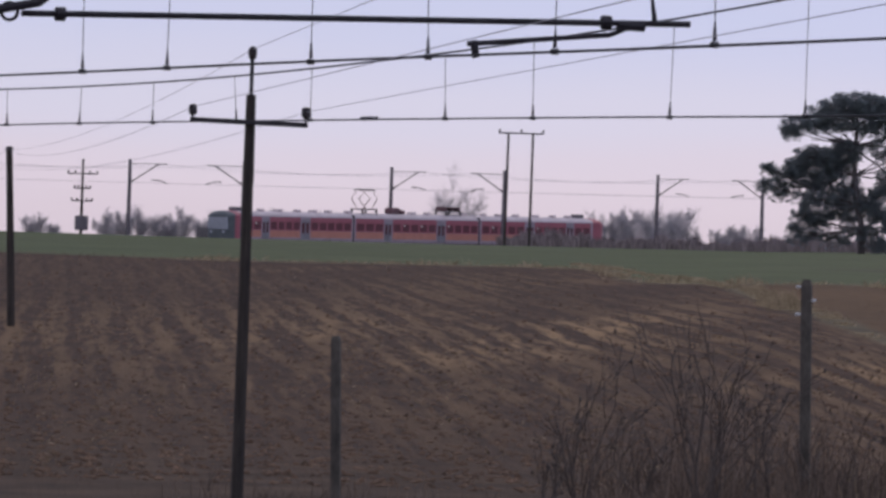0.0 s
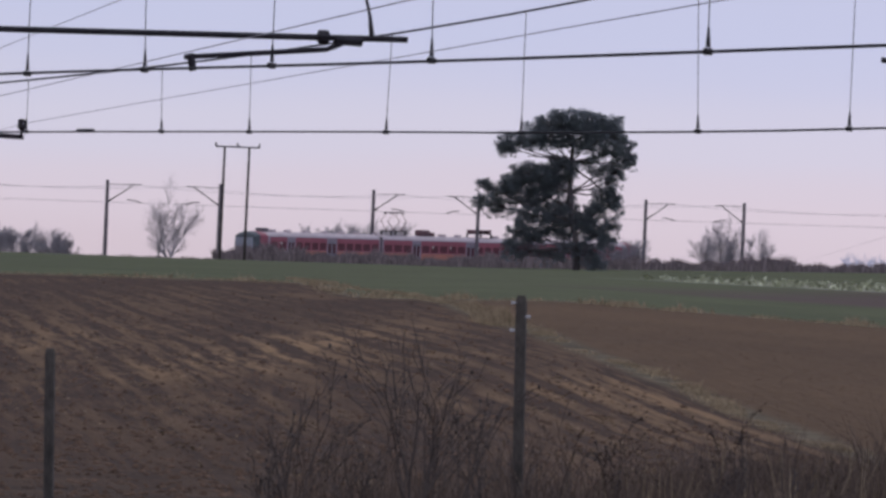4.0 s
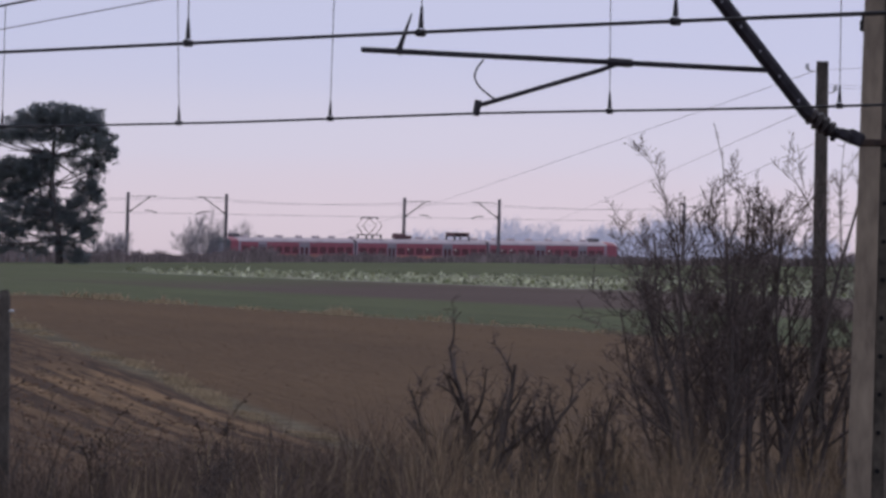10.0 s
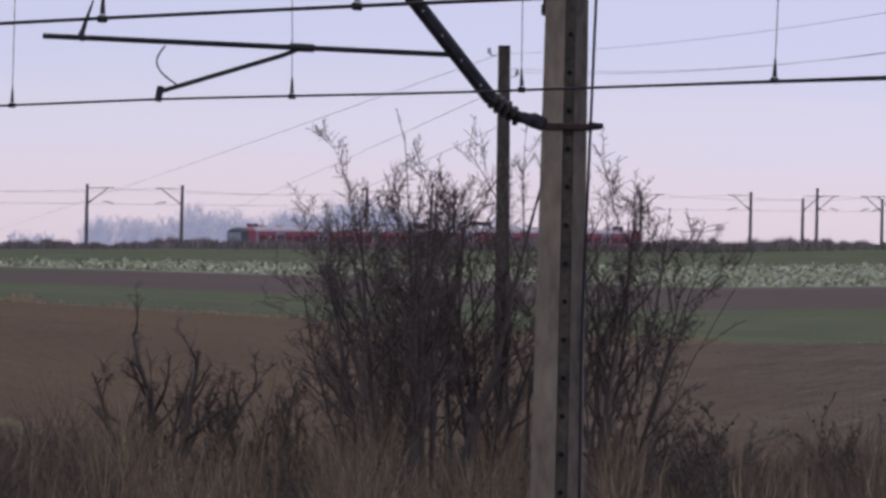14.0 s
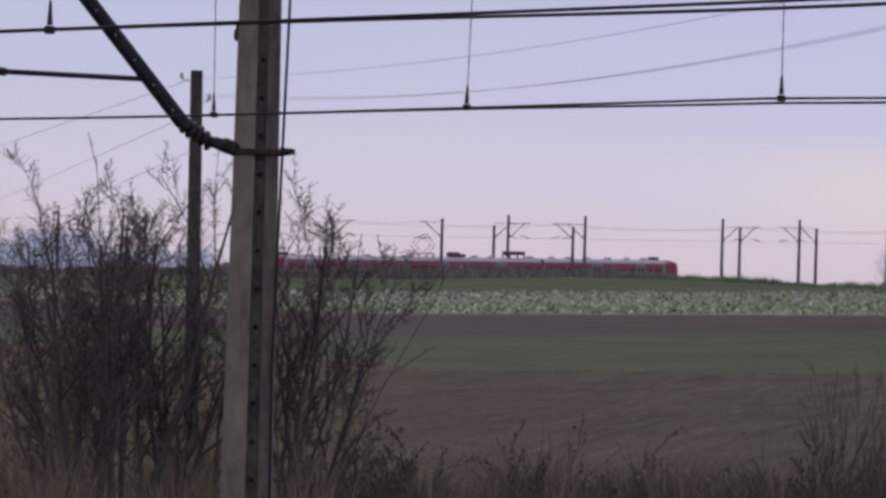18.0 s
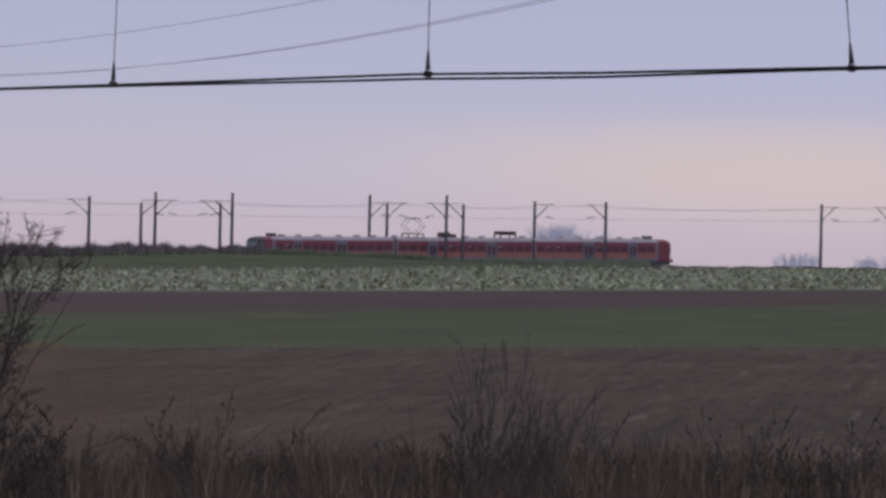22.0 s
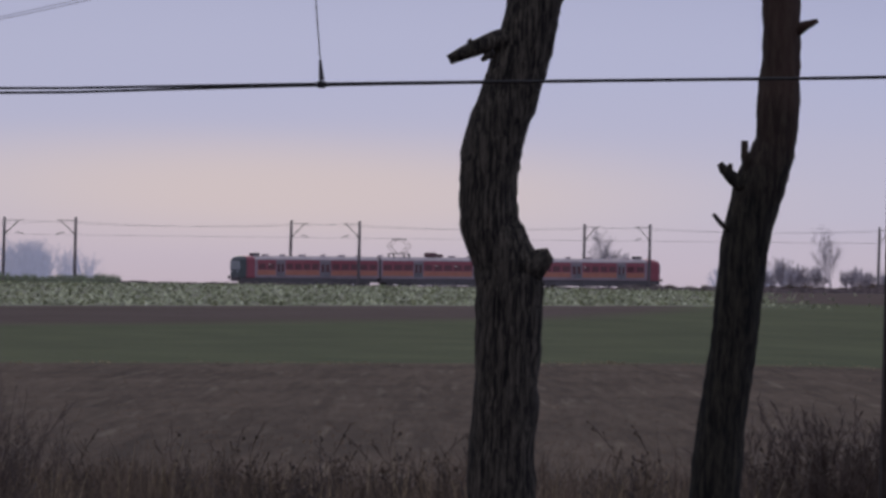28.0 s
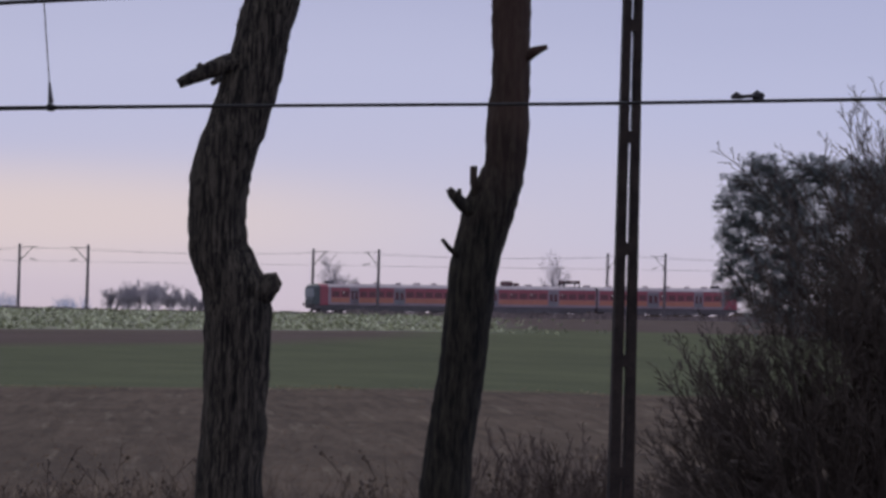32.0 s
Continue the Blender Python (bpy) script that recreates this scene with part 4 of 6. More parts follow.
# ---- poles, posts and their wires ----
def telegraph_pole():
    d = 80.0
    top = spot(435, d, 342)
    foot = spot(433, d)
    z0, z1 = foot.z - 0.3, top.z
    ob = thing("telegraph_pole", "dark wooden pole with cross-arm and three insulators", "pole", Matrix.Translation(foot))
    ax = lambda z: (top.x - foot.x) * (z - foot.z) / (z1 - foot.z)
    up = z1 - foot.z
    at = lambda z: (ax(z + foot.z), 0, z)
    part("lower_post", Shape().tube([at(-0.3), at(up * 0.4), at(up - 1.10)], [0.066, 0.061, 0.052], 8), old_wood, ob)
    part("upper_post", Shape().tube([at(up - 1.35), at(up - 0.46)], [0.058, 0.05], 8), old_wood, ob)
    part("top_spike", Shape().tube([at(up - 0.5), at(up - 0.06)], 0.022, 6), steel, ob)
    x, y, z = at(up - 0.74)
    arm = part("cross_arm", Shape().box(-0.60, -0.04, -0.025, 0.60, 0.04, 0.025, 0.006), steel, ob, m=Matrix.Translation((x + 0.0, -0.07, z)) @ Matrix.Rotation(radians(1.2), 4, "Y"))
    for q, zz in ((-0.58, 0.02), (0.58, 0.0)):
        part("insulator", Shape().tube([(x + q, -0.07, z + zz), (x + q, -0.07, z + 0.05), (x + q, -0.07, z + 0.08), (x + q, -0.07, z + 0.16), (x + q, -0.07, z + 0.17)], [0.014, 0.014, 0.045, 0.04, 0.02], 8), porcelain, ob)
    part("insulator", Shape().tube([(top.x - foot.x, 0, up - 0.1), (top.x - foot.x, 0, up - 0.06), (top.x - foot.x, 0, up), (top.x - foot.x, 0, up + 0.03)], [0.03, 0.045, 0.045, 0.02], 8), porcelain, ob)
    return [top, top + Vector((-0.58, -0.07, -0.6)), top + Vector((0.58, -0.07, -0.62))]


tips = telegraph_pole()


def plain_pole(bearing, dist, rise, r, label, name="telegraph_pole", mat_=None, lean=0.0, n=8):
    top, foot = spot(bearing, dist, rise), spot(bearing - lean, dist)
    ob = thing(name, label, "pole", Matrix.Translation(foot))
    v = top - foot
    part("post", Shape().tube([Vector((0, 0, -0.3)), v * 0.5, v], [r * 1.15, r * 1.05, r * 0.9], n), mat_ or old_wood, ob)
    return ob, v


pp, vv = plain_pole(11, 185, 150, 0.085, "dark wooden pole carrying three thin wires", lean=-14)
part("cap", Shape().tube([vv, vv + Vector((0, 0, 0.08))], [0.12, 0.05], 8), porcelain, pp)
far_top = spot(11, 185, 150)
for tip, dz in zip(tips, (0.0, -0.05, -0.42)):
    a = far_top + Vector((0, 0, dz))
    far2 = tip + (tip - a) * 0.55
    back = a + (a - tip) * 0.8
    w = part("line_wire", Shape().tube([back.lerp(a, k / 4) for k in range(4)] + [a.lerp(tip, k / 12) - Vector((0, 0, 0.25 * 4 * (k / 12) * (1 - k / 12))) for k in range(12)] + [tip.lerp(far2, k / 6) for k in range(7)], 0.0034, 4), thin_wire)
    tagged(w, "thin sagging wire between wooden poles", "wire", "pole line wires")


def tall_pole():
    ob, v = plain_pole(2862, 140, 412, 0.165, "grey square concrete pole with small insulators", "line_pole", post_concrete, lean=-8, n=4)
    for q, zz in ((-0.22, -0.18), (0.2, -0.55)):
        part("insulator", Shape().tube([v + Vector((q * 0.5, -0.1, zz)), v + Vector((q, -0.1, zz)), v + Vector((q * 1.2, -0.1, zz + 0.06)), v + Vector((q * 1.2, -0.1, zz + 0.13))], [0.012, 0.012, 0.035, 0.03], 6), white_porcelain, ob)


tall_pole()
for b_far, r_far, r_hub in ((1900, 42, 398), (2290, 72, 336), (2430, 70, 270)):
    a, h_ = spot(b_far, 800, r_far), spot(2858, 140, r_hub)
    pts = [a.lerp(h_, k / 16) - Vector((0, 0, 0.15 * 4 * (k / 16) * (1 - k / 16))) for k in range(17)]
    tagged(part("line_wire", Shape().tube(pts, 0.006, 4), thin_wire), "thin grey wire slung across the fields", "wire", "pole line wires")
for r_hub, b_near, r_near, d_near, sag in ((398, 3901, 563, 101, 0.2), (372, 4300, 576, 92, 0.45), (366, 4330, 590, 92, 0.45)):
    h_, c = spot(2870, 140, r_hub), spot(b_near, d_near, r_near)
    pts = [h_.lerp(c, k / 14) - Vector((0, 0, sag * 4 * (k / 14) * (1 - k / 14))) for k in range(14)] + [c, c + (c - h_) * 0.6]
    tagged(part("line_wire", Shape().tube(pts, 0.0045, 4), thin_wire), "thin grey wire slung across the fields", "wire", "pole line wires")


def fence_post(bearing, dist, rise, r, studs):
    top, foot = spot(bearing, dist, rise), spot(bearing + 9, dist)
    ob = thing("fence_post", "grey concrete post" + (" with small white insulators" if studs else " among the weeds"), "post", Matrix.Translation(foot), "field posts")
    v = top - foot
    k = r
    part("post", Shape().rings([[(v.x * q + sx * k, sy * k, v.z * q) for sx, sy in ((-1, -1), (1, -1), (1, 1), (-1, 1))] for q in (-0.08, 0.3, 0.6, 0.97)] + [[(v.x + sx * k * 0.7, sy * k * 0.7, v.z) for sx, sy in ((-1, -1), (1, -1), (1, 1), (-1, 1))]]), post_concrete, ob)
    if studs:
        for sx, zz in ((-1.15, -0.09), (1.25, -0.25), (-1.2, -0.42)):
            part("insulator", Shape().tube([v + Vector((sx * k * 0.6, -k * 0.6, zz)), v + Vector((sx * k * 1.3, -k, zz)), v + Vector((sx * k * 1.6, -k, zz))], [0.008, 0.02, 0.018], 6), white_porcelain, ob)


fence_post(1428, 95, -32, 0.062, True)
fence_post(599, 95, -160, 0.055, False)


def h_pole():
    d = 690.0
    foot = spot(915, d)
    ob = thing("twin_pole", "twin wooden poles with a cross-beam and insulators", "pole", Matrix.Translation(foot))
    px = d / U
    hh = spot(915, d, 210).z - foot.z
    for x in (-23, 21):
        part("post", Shape().tube([(x * px - 0.05, 0, -0.5), (x * px, 0, hh)], [0.125, 0.1], 8), old_wood, ob)
    beam = part("cross_beam", Shape().box(-40 * px, -0.08, hh - 0.1, 40 * px, 0.08, hh + 0.03), steel, ob)
    for x in (-39, 0, 39):
        part("insulator", Shape().tube([(x * px, 0, hh), (x * px, 0, hh + 0.16), (x * px, 0, hh + 0.32)], [0.05, 0.1, 0.06], 6), porcelain, beam)


h_pole()


def transformer_pole():
    d = 735.0
    foot = spot(142, d)
    ob = thing("transformer_pole", "pole with cross-arms and a small transformer", "pole", Matrix.Translation(foot))
    px = d / U
    hh = spot(142, d, 138).z - foot.z
    part("post", Shape().tube([(0, 0, -0.4), (0, 0, hh)], [0.17, 0.1], 8), old_wood, ob)
    for z, w in ((hh - 26 * px, 26), (hh - 52 * px, 14), (hh - 74 * px, 18)):
        arm = part("cross_arm", Shape().box(-w * px, -0.06, z - 0.06, w * px, 0.06, z + 0.06), steel, ob)
        for s in (-1, -0.5, 0.5, 1):
            part("insulator", Shape().tube([(s * w * px, 0, z), (s * w * px, 0, z + 0.3)], [0.1, 0.08], 6), porcelain, arm)
    part("transformer_tank", Shape().box(-0.55, -0.4, hh - 126 * px, 0.6, 0.4, hh - 100 * px, 0.08), under_dark, ob)


transformer_pole()


def channel_post():
    """Two steel channels joined by battens."""
    d = 70.0
    foot = spot(5676, d)
    ob = thing("lattice_post", "dark twin-channel steel post with battens", "post", Matrix.Translation(foot) @ Matrix.Rotation(radians(0.0), 4, "Y"))
    hh = spot(5686, d, 700).z - foot.z
    lean = -0.0045
    for x0, x1 in ((-0.128, -0.022), (0.022, 0.122)):
        rings = [[(x * (1 - 0.05 * z) + lean * z, y, z) for x, y in ((x0, -0.06), (x1, -0.06), (x1, 0.06), (x0, 0.06))] for z in (-0.3, hh * 0.5, hh)]
        part("channel", Shape().rings(rings), dark_rust, ob)
    z = hh - 0.52
    while z > 0.3:
        part("batten", Shape().box(-0.04 + lean * z, -0.065, z - 0.055, 0.05 + lean * z, 0.065, z + 0.055), dark_rust, ob)
        z -= 0.99
    return ob


channel_post()
ring = [near(WIRE_A, S_A, -3.08 + 0.055 * math.cos(q), 0.16 + 0.055 * math.sin(q)) for q in np.linspace(0, 6.283, 13)]
part("ring", Shape().tube(ring, 0.012, 6), steel, can_a)
for bb, ln in ((4580, 0.6), (5075, 1.9)):
    p, h = on_line(line_length(bb, 5.0), 5.0)
    ob = thing("trackside_box", "low pale concrete box beside the far track", "box", Matrix.Translation((p.x, p.y, ground(p.x, p.y) - 0.05)) @ Matrix.Rotation(h, 4, "Z"), "trackside boxes")
    part("body", Shape().box(-ln / 2, -0.3, 0, ln / 2, 0.3, 0.55, 0.04), white_porcelain, ob)
    part("lid", Shape().box(-ln / 2 - 0.06, -0.36, 0.55, ln / 2 + 0.06, 0.36, 0.66, 0.03), concrete, ob)
# fittings of the mast and its brace
# pale studs imitate bright sky showing through holes in the brace
for k in range(5):
    p = b2.lerp(b3, 0.06 + 0.11 * k)
    part("bolt", Shape().tube([p + Vector((0, -0.04, 0)), p + Vector((0, -0.056, 0))], 0.013, 6), thin_wire, can_b, "pale stud in place of a see-through hole")
for f, r in ((0.25, 0.075), (0.62, 0.06)):
    p = b0.lerp(b1, f)
    part("clevis", Shape().box(-r, -0.06, -r * 0.7, r * 0.8, 0.06, r * 0.7, 0.02), steel, can_b, m=Matrix.Translation(p) @ Matrix.Rotation(0.4, 4, "Y"))
part("pin", Shape().tube([b1 + Vector((0, 0, 0.06)), b1 + Vector((0, 0, -0.07))], [0.028, 0.02], 8), steel, can_b)
mast_b.location.x -= 0.062
can_b.location = (-0.06, 0, 0)
md = math.hypot(mast_b.location.x, mast_b.location.y)
mz = EYE + 478 * md / U - mast_b.location.z
part("bracket", Shape().box(-0.185, -0.09, mz - 0.05, -0.13, 0.0, mz + 0.04, 0.012), steel, mast_b, "small dark steel bracket")
part("bracket_pin", Shape().tube([(-0.16, -0.05, mz + 0.03), (-0.16, -0.05, mz + 0.075)], 0.014, 6), steel, mast_b)


# ---- trees and bushes ----
def limb(stems, twigs, p, d, length, r, level, rnd, opt):
    """One branch and, from it, smaller ones."""
    n = opt.get("seg", 4) if level < 2 else (3 if level < 3 else 2)
    pts, rs = [p.copy()], [r]
    q, v = p.copy(), d.normalized()
    for i in range(n):
        v = (v + Vector((rnd.uniform(-1, 1), rnd.uniform(-1, 1), rnd.uniform(-1, 1))) * (opt["crook"] if level < 2 else opt["crook"] * 0.62) + Vector((0, 0, opt["rise"] if level < 2 else opt["rise"] + 0.02))).normalized()
        q = q + v * (length / n)
        pts.append(q.copy())
        rs.append(max(r * (1 - 0.75 * (i + 1) / n), opt["thin"]))
    if level < 2:
        (stems if level <= opt["stem_levels"] else twigs).tube(pts, rs, 6 if level == 0 else 5, cap=False)
    else:
        (stems if level <= opt["stem_levels"] else twigs).twig(pts, rs)
    if opt.get("spurs") and 0 < level < 3:
        for _ in range(int(opt["spurs"] * length + rnd.random())):
            f = rnd.uniform(0.1, 1.0) * n
            k = min(int(f), n - 1)
            at = pts[k].lerp(pts[k + 1], f - k)
            out = Vector((rnd.uniform(-1, 1), rnd.uniform(-1, 1), rnd.uniform(-0.5, 1))).normalized() * rnd.uniform(0.05, 0.17)
            twigs.twig([at, at + out * 0.6 + Vector((0, 0, 0.01)), at + out], [opt["thin"] * 1.3, opt["thin"], opt["thin"] * 0.7])
    if level >= opt["levels"]:
        if opt.get("buds", 0) > rnd.random():
            b = opt["bud"] * rnd.uniform(0.7, 1.4)
            twigs.tube([q - Vector((0, 0, b)), q, q + Vector((0, 0, b))], [b * 0.3, b, b * 0.3], 4, cap=False)
        return
    kids = opt["kids"][min(level, len(opt["kids"]) - 1)]
    for i in range(kids):
        f = opt["from"] + (1 - opt["from"]) * (i + rnd.random()) / kids
        k = min(int(f * n), n - 1)
        at = pts[k].lerp(pts[k + 1], f * n - k)
        axis = (pts[k + 1] - pts[k]).normalized()
        side = axis.orthogonal().normalized()
        side.rotate(Matrix.Rotation(rnd.uniform(0, 6.283), 3, axis))
        ang = rnd.uniform(*opt["angle"]) * (1.25 if level > 1 else 1)
        out = axis * math.cos(ang) + side * math.sin(ang)
        limb(stems, twigs, at, out, length * rnd.uniform(*opt["shrink"]) * (1 - 0.35 * f), max(r * (1 - 0.7 * f) * 0.6, opt["thin"]), level + 1, rnd, opt)


BUSH = dict(crook=0.16, rise=0.05, thin=0.006, stem_levels=0, levels=4, kids=(6, 5, 4, 3), angle=(0.35, 0.9), shrink=(0.45, 0.72))
BUSH["from"] = 0.2
HIGH = {"from": 0.34}
BUDS = {"buds": 0.35, "bud": 0.02}


def bare_plant(name, label, category, foot, height, stems_n, spread, seed, r=0.05, mat_=None, group="", lean=(0, 0), **kw):
    rnd = random.Random(seed)
    opt = dict(BUSH)
    opt.update(kw)
    ob = thing(name, label, category, Matrix.Translation(foot), group)
    twigs = Shape()
    for i in range(stems_n):
        stem = Shape()
        a = 6.283 * (i + rnd.random() * 0.7) / stems_n
        out = rnd.uniform(0.1, 1.0) * spread
        base = Vector((math.cos(a), math.sin(a), 0)) * (0.12 * height * rnd.random() * min(spread, 1) * (stems_n > 1))
        d = Vector((math.cos(a) * out + lean[0], math.sin(a) * out + lean[1], 1))
        limb(stem, twigs, base - Vector((0, 0, 0.1)), d, height * rnd.uniform(*opt.get("even", (0.55, 0.8))), r * rnd.uniform(0.7, 1.1), 0, rnd, opt)
        part("stem" if stems_n > 1 else "trunk", stem, mat_ or dark_twig, ob)
    if twigs.v:
        tagged(part("crown", twigs, mat_ or twig_mat, ob), kind="stuff")
    return ob


def dead_trunk(name, label, dist, line, stubs, mat_):
    """A bare curved trunk; line: bearing, rise and width in angle units from the top down."""
    foot = spot(line[-1][0], dist)
    ob = thing(name, label, "tree trunk", Matrix.Translation(foot))
    pts, rs = [], []
    for b, e, w in line:
        pts.append(spot(b, dist, e) - foot)
        rs.append(w * dist / U / 2)
    pts.append(Vector((pts[-1].x - 0.02, 0, -0.3)))
    rs.append(rs[-1] * 1.25)
    # smooth between the stations
    fine_p, fine_r = [], []
    for i in range(len(pts) - 1):
        p0, p1, p2, p3 = (pts[max(0, min(len(pts) - 1, i + k))] for k in (-1, 0, 1, 2))
        for k in range(6):
            t = k / 6
            fine_p.append(0.5 * (2 * p1 + (p2 - p0) * t + (2 * p0 - 5 * p1 + 4 * p2 - p3) * t * t + (3 * p1 - p0 - 3 * p2 + p3) * t ** 3))
            fine_r.append(rs[i] * (1 - t) + rs[i + 1] * t)
    fine_p.append(pts[-1])
    fine_r.append(rs[-1])
    rnd = random.Random(len(line))
    ridge = [[1 + 0.07 * noise.noise((j * 0.9, i * 0.35, dist)) + 0.035 * rnd.uniform(-1, 1) for j in range(22)] for i in range(len(fine_p))]
    part("trunk", Shape().tube(fine_p, fine_r, 22, wob=lambda i, j: ridge[i][j]), mat_, ob, smooth=True)
    for path, r0, r1 in stubs:
        q = [spot(b, dist, e) - foot + Vector((0, -dy, 0)) for b, e, dy in path]
        n = len(q)
        part("branch_stub", Shape().tube(q, [r0 + (r1 - r0) * i / (n - 1) for i in range(n)], 9, wob=lambda i, j: 1 + 0.12 * math.sin(j * 2.1 + i * 1.7)), mat_, ob, smooth=True)


# bearing = across + 4087 and rise = 575 - down, as seen when the trunks stand side by side
def tr(x, y, w=0):
    return (x + 4087 + (y - 441) * 0.0255, 134 - (y - 441) + (x - 784) * 0.0255, w)


dead_trunk("dead_tree_trunk", "dark curved dead trunk with cracked bark and a knob", 62.0,
           [tr(975, -150, 92), tr(962, -60, 95), tr(944, 0, 96), tr(928, 75, 100), tr(905, 150, 102), tr(871, 250, 108), tr(862, 330, 102), tr(866, 400, 104), tr(886, 450, 112), tr(899, 510, 120), tr(897, 600, 118), tr(893, 700, 115), tr(885, 800, 117), tr(882, 900, 122), tr(880, 1000, 130)],
           [([tr(900, 65)[:2] + (0.1,), tr(868, 74)[:2] + (0.12,), tr(835, 85)[:2] + (0.13,), tr(812, 96)[:2] + (0.13,), tr(788, 108)[:2] + (0.13,)], 0.085, 0.042),
            ([tr(835, 85)[:2] + (0.13,), tr(822, 72)[:2] + (0.13,)], 0.03, 0.022),
            ([tr(865, 95)[:2] + (0.14,), tr(845, 108)[:2] + (0.16,)], 0.04, 0.018),
            ([tr(912, 478)[:2] + (0.08,), tr(940, 468)[:2] + (0.1,), tr(958, 456)[:2] + (0.1,), tr(969, 450)[:2] + (0.1,)], 0.16, 0.05),
            ([tr(900, 430)[:2] + (0.06,), tr(915, 408)[:2] + (0.08,), tr(919, 400)[:2] + (0.08,)], 0.06, 0.025)], bark)
dead_trunk("dead_tree_trunk", "leaning dead pine trunk with broken branch stubs", 64.0,
           [tr(1382, -150, 66), tr(1381, -60, 68), tr(1380, 0, 69), tr(1380, 100, 67), tr(1373, 190, 76), tr(1369, 255, 73), tr(1343, 325, 90), tr(1322, 400, 86), tr(1308, 490, 84), tr(1296, 600, 84), tr(1281, 700, 84), tr(1268, 800, 88), tr(1260, 900, 92), tr(1252, 1000, 98)],
           [([tr(1315, 335)[:2] + (0.1,), tr(1290, 318)[:2] + (0.12,), tr(1274, 300)[:2] + (0.12,), tr(1266, 290)[:2] + (0.12,)], 0.07, 0.025),
            ([tr(1284, 312)[:2] + (0.12,), tr(1286, 290)[:2] + (0.12,)], 0.03, 0.015),
            ([tr(1318, 310)[:2] + (0.1,), tr(1311, 280)[:2] + (0.12,), tr(1310, 250)[:2] + (0.12,)], 0.034, 0.028),
            ([tr(1285, 410)[:2] + (0.1,), tr(1268, 396)[:2] + (0.12,), tr(1255, 379)[:2] + (0.12,)], 0.026, 0.015),
            ([tr(1405, 55)[:2] + (0.05,), tr(1422, 45)[:2] + (0.06,), tr(1442, 38)[:2] + (0.06,)], 0.055, 0.02)], red_bark)


def clump(shape, c, r, n, rnd, flat=0.55, size=0.3):
    """Small needle tufts scattered through one cloud of a crown."""
    for _ in range(n):
        while True:
            v = Vector((rnd.uniform(-1, 1), rnd.uniform(-1, 1), rnd.uniform(-1, 1)))
            if v.length <= 1:
                break
        p = c + Vector((v.x * r, v.y * r, v.z * r * flat))
        a = Vector((rnd.uniform(-1, 1), rnd.uniform(-1, 1), rnd.uniform(-0.3, 1))).normalized() * size * rnd.uniform(0.6, 1.3)
        s = a.orthogonal().normalized() * size * 0.33
        w = a.cross(s).normalized() * size * 0.33
        o = len(shape.v)
        shape.v.extend([p - s, p + a, p + s, p - w, p + a * 0.9, p + w])
        shape.f.extend([(o, o + 1, o + 2), (o + 3, o + 4, o + 5)])


def pine(bearing, dist, lobes, trunk, boughs, label, seed):
    """A pine with flat needle lobes; lobes: offset from the foot's bearing, rise, half width, half height, fullness."""
    rnd = random.Random(seed)
    foot = spot(bearing, dist)
    ob = thing("pine_tree", label, "tree", Matrix.Translation(foot))
    px = dist / U

    def at(db, e, deep=0.0):
        return Vector((db * px, deep, EYE + e * px - foot.z))

    pts = [at(b, e) for b, e in trunk]
    pts[0].z = -0.4
    n = len(pts)
    r0 = 0.028 * pts[-1].z
    part("trunk", Shape().tube(pts, [r0 * (1 - 0.7 * i / (n - 1)) for i in range(n)], 9), pine_bark, ob, smooth=True)
    for k, line in enumerate(boughs):
        q = [at(b, e, (k % 3 - 1) * 0.25 * i) for i, (b, e) in enumerate(line)]
        part("bough", Shape().tube(q, [r0 * 0.3 * (1 - 0.75 * i / (len(q) - 1)) for i in range(len(q))], 6), pine_bark, ob)
    crown, limbs = Shape(), Shape()
    for db, e, hw, hh, full in lobes:
        c = at(db, e, rnd.uniform(-0.3, 0.3) * abs(db) * px + rnd.uniform(-0.8, 0.8))
        k = min(range(1, n), key=lambda i: abs(pts[i].z - (c.z - 0.2 * abs(c.x) - 0.5)))
        mid = pts[k].lerp(c, 0.5) + Vector((0, 0, -0.2))
        limbs.tube([pts[k], mid, c], [0.09, 0.06, 0.03], 5, cap=False)
        puffs = max(7, int(hw * hh / 10.5))
        for q in range(puffs):
            a = 6.283 * rnd.random()
            f = math.sqrt(rnd.random())
            v = Vector((math.cos(a) * f * hw * px, math.sin(a) * f * hw * px * 0.8, 0))
            v.z = hh * px * (rnd.uniform(-0.75, 0.75) - 0.5 * f * f + 0.2)
            limbs.twig([mid.lerp(c, 0.75), c + v * 0.6, c + v], [0.035, 0.022, 0.01])
            clump(crown, c + v, px * rnd.uniform(4.5, 9.5), int(full * 44), rnd, 0.8, px * 2.9)
        # loose sprays between the tufts
        for q in range(int(full * hw * hh / 9)):
            v = Vector((rnd.uniform(-1.05, 1.05) * hw * px, rnd.uniform(-0.8, 0.8) * hw * px, rnd.uniform(-1.5, 0.8) * hh * px))
            clump(crown, c + v, px * rnd.uniform(2.5, 5.5), int(full * 15), rnd, 0.7, px * 2.6)
    part("branchwork", limbs, pine_bark, ob)
    part("crown", crown, needle, ob, "blue-green needle lobes in flat tiers")
    return ob


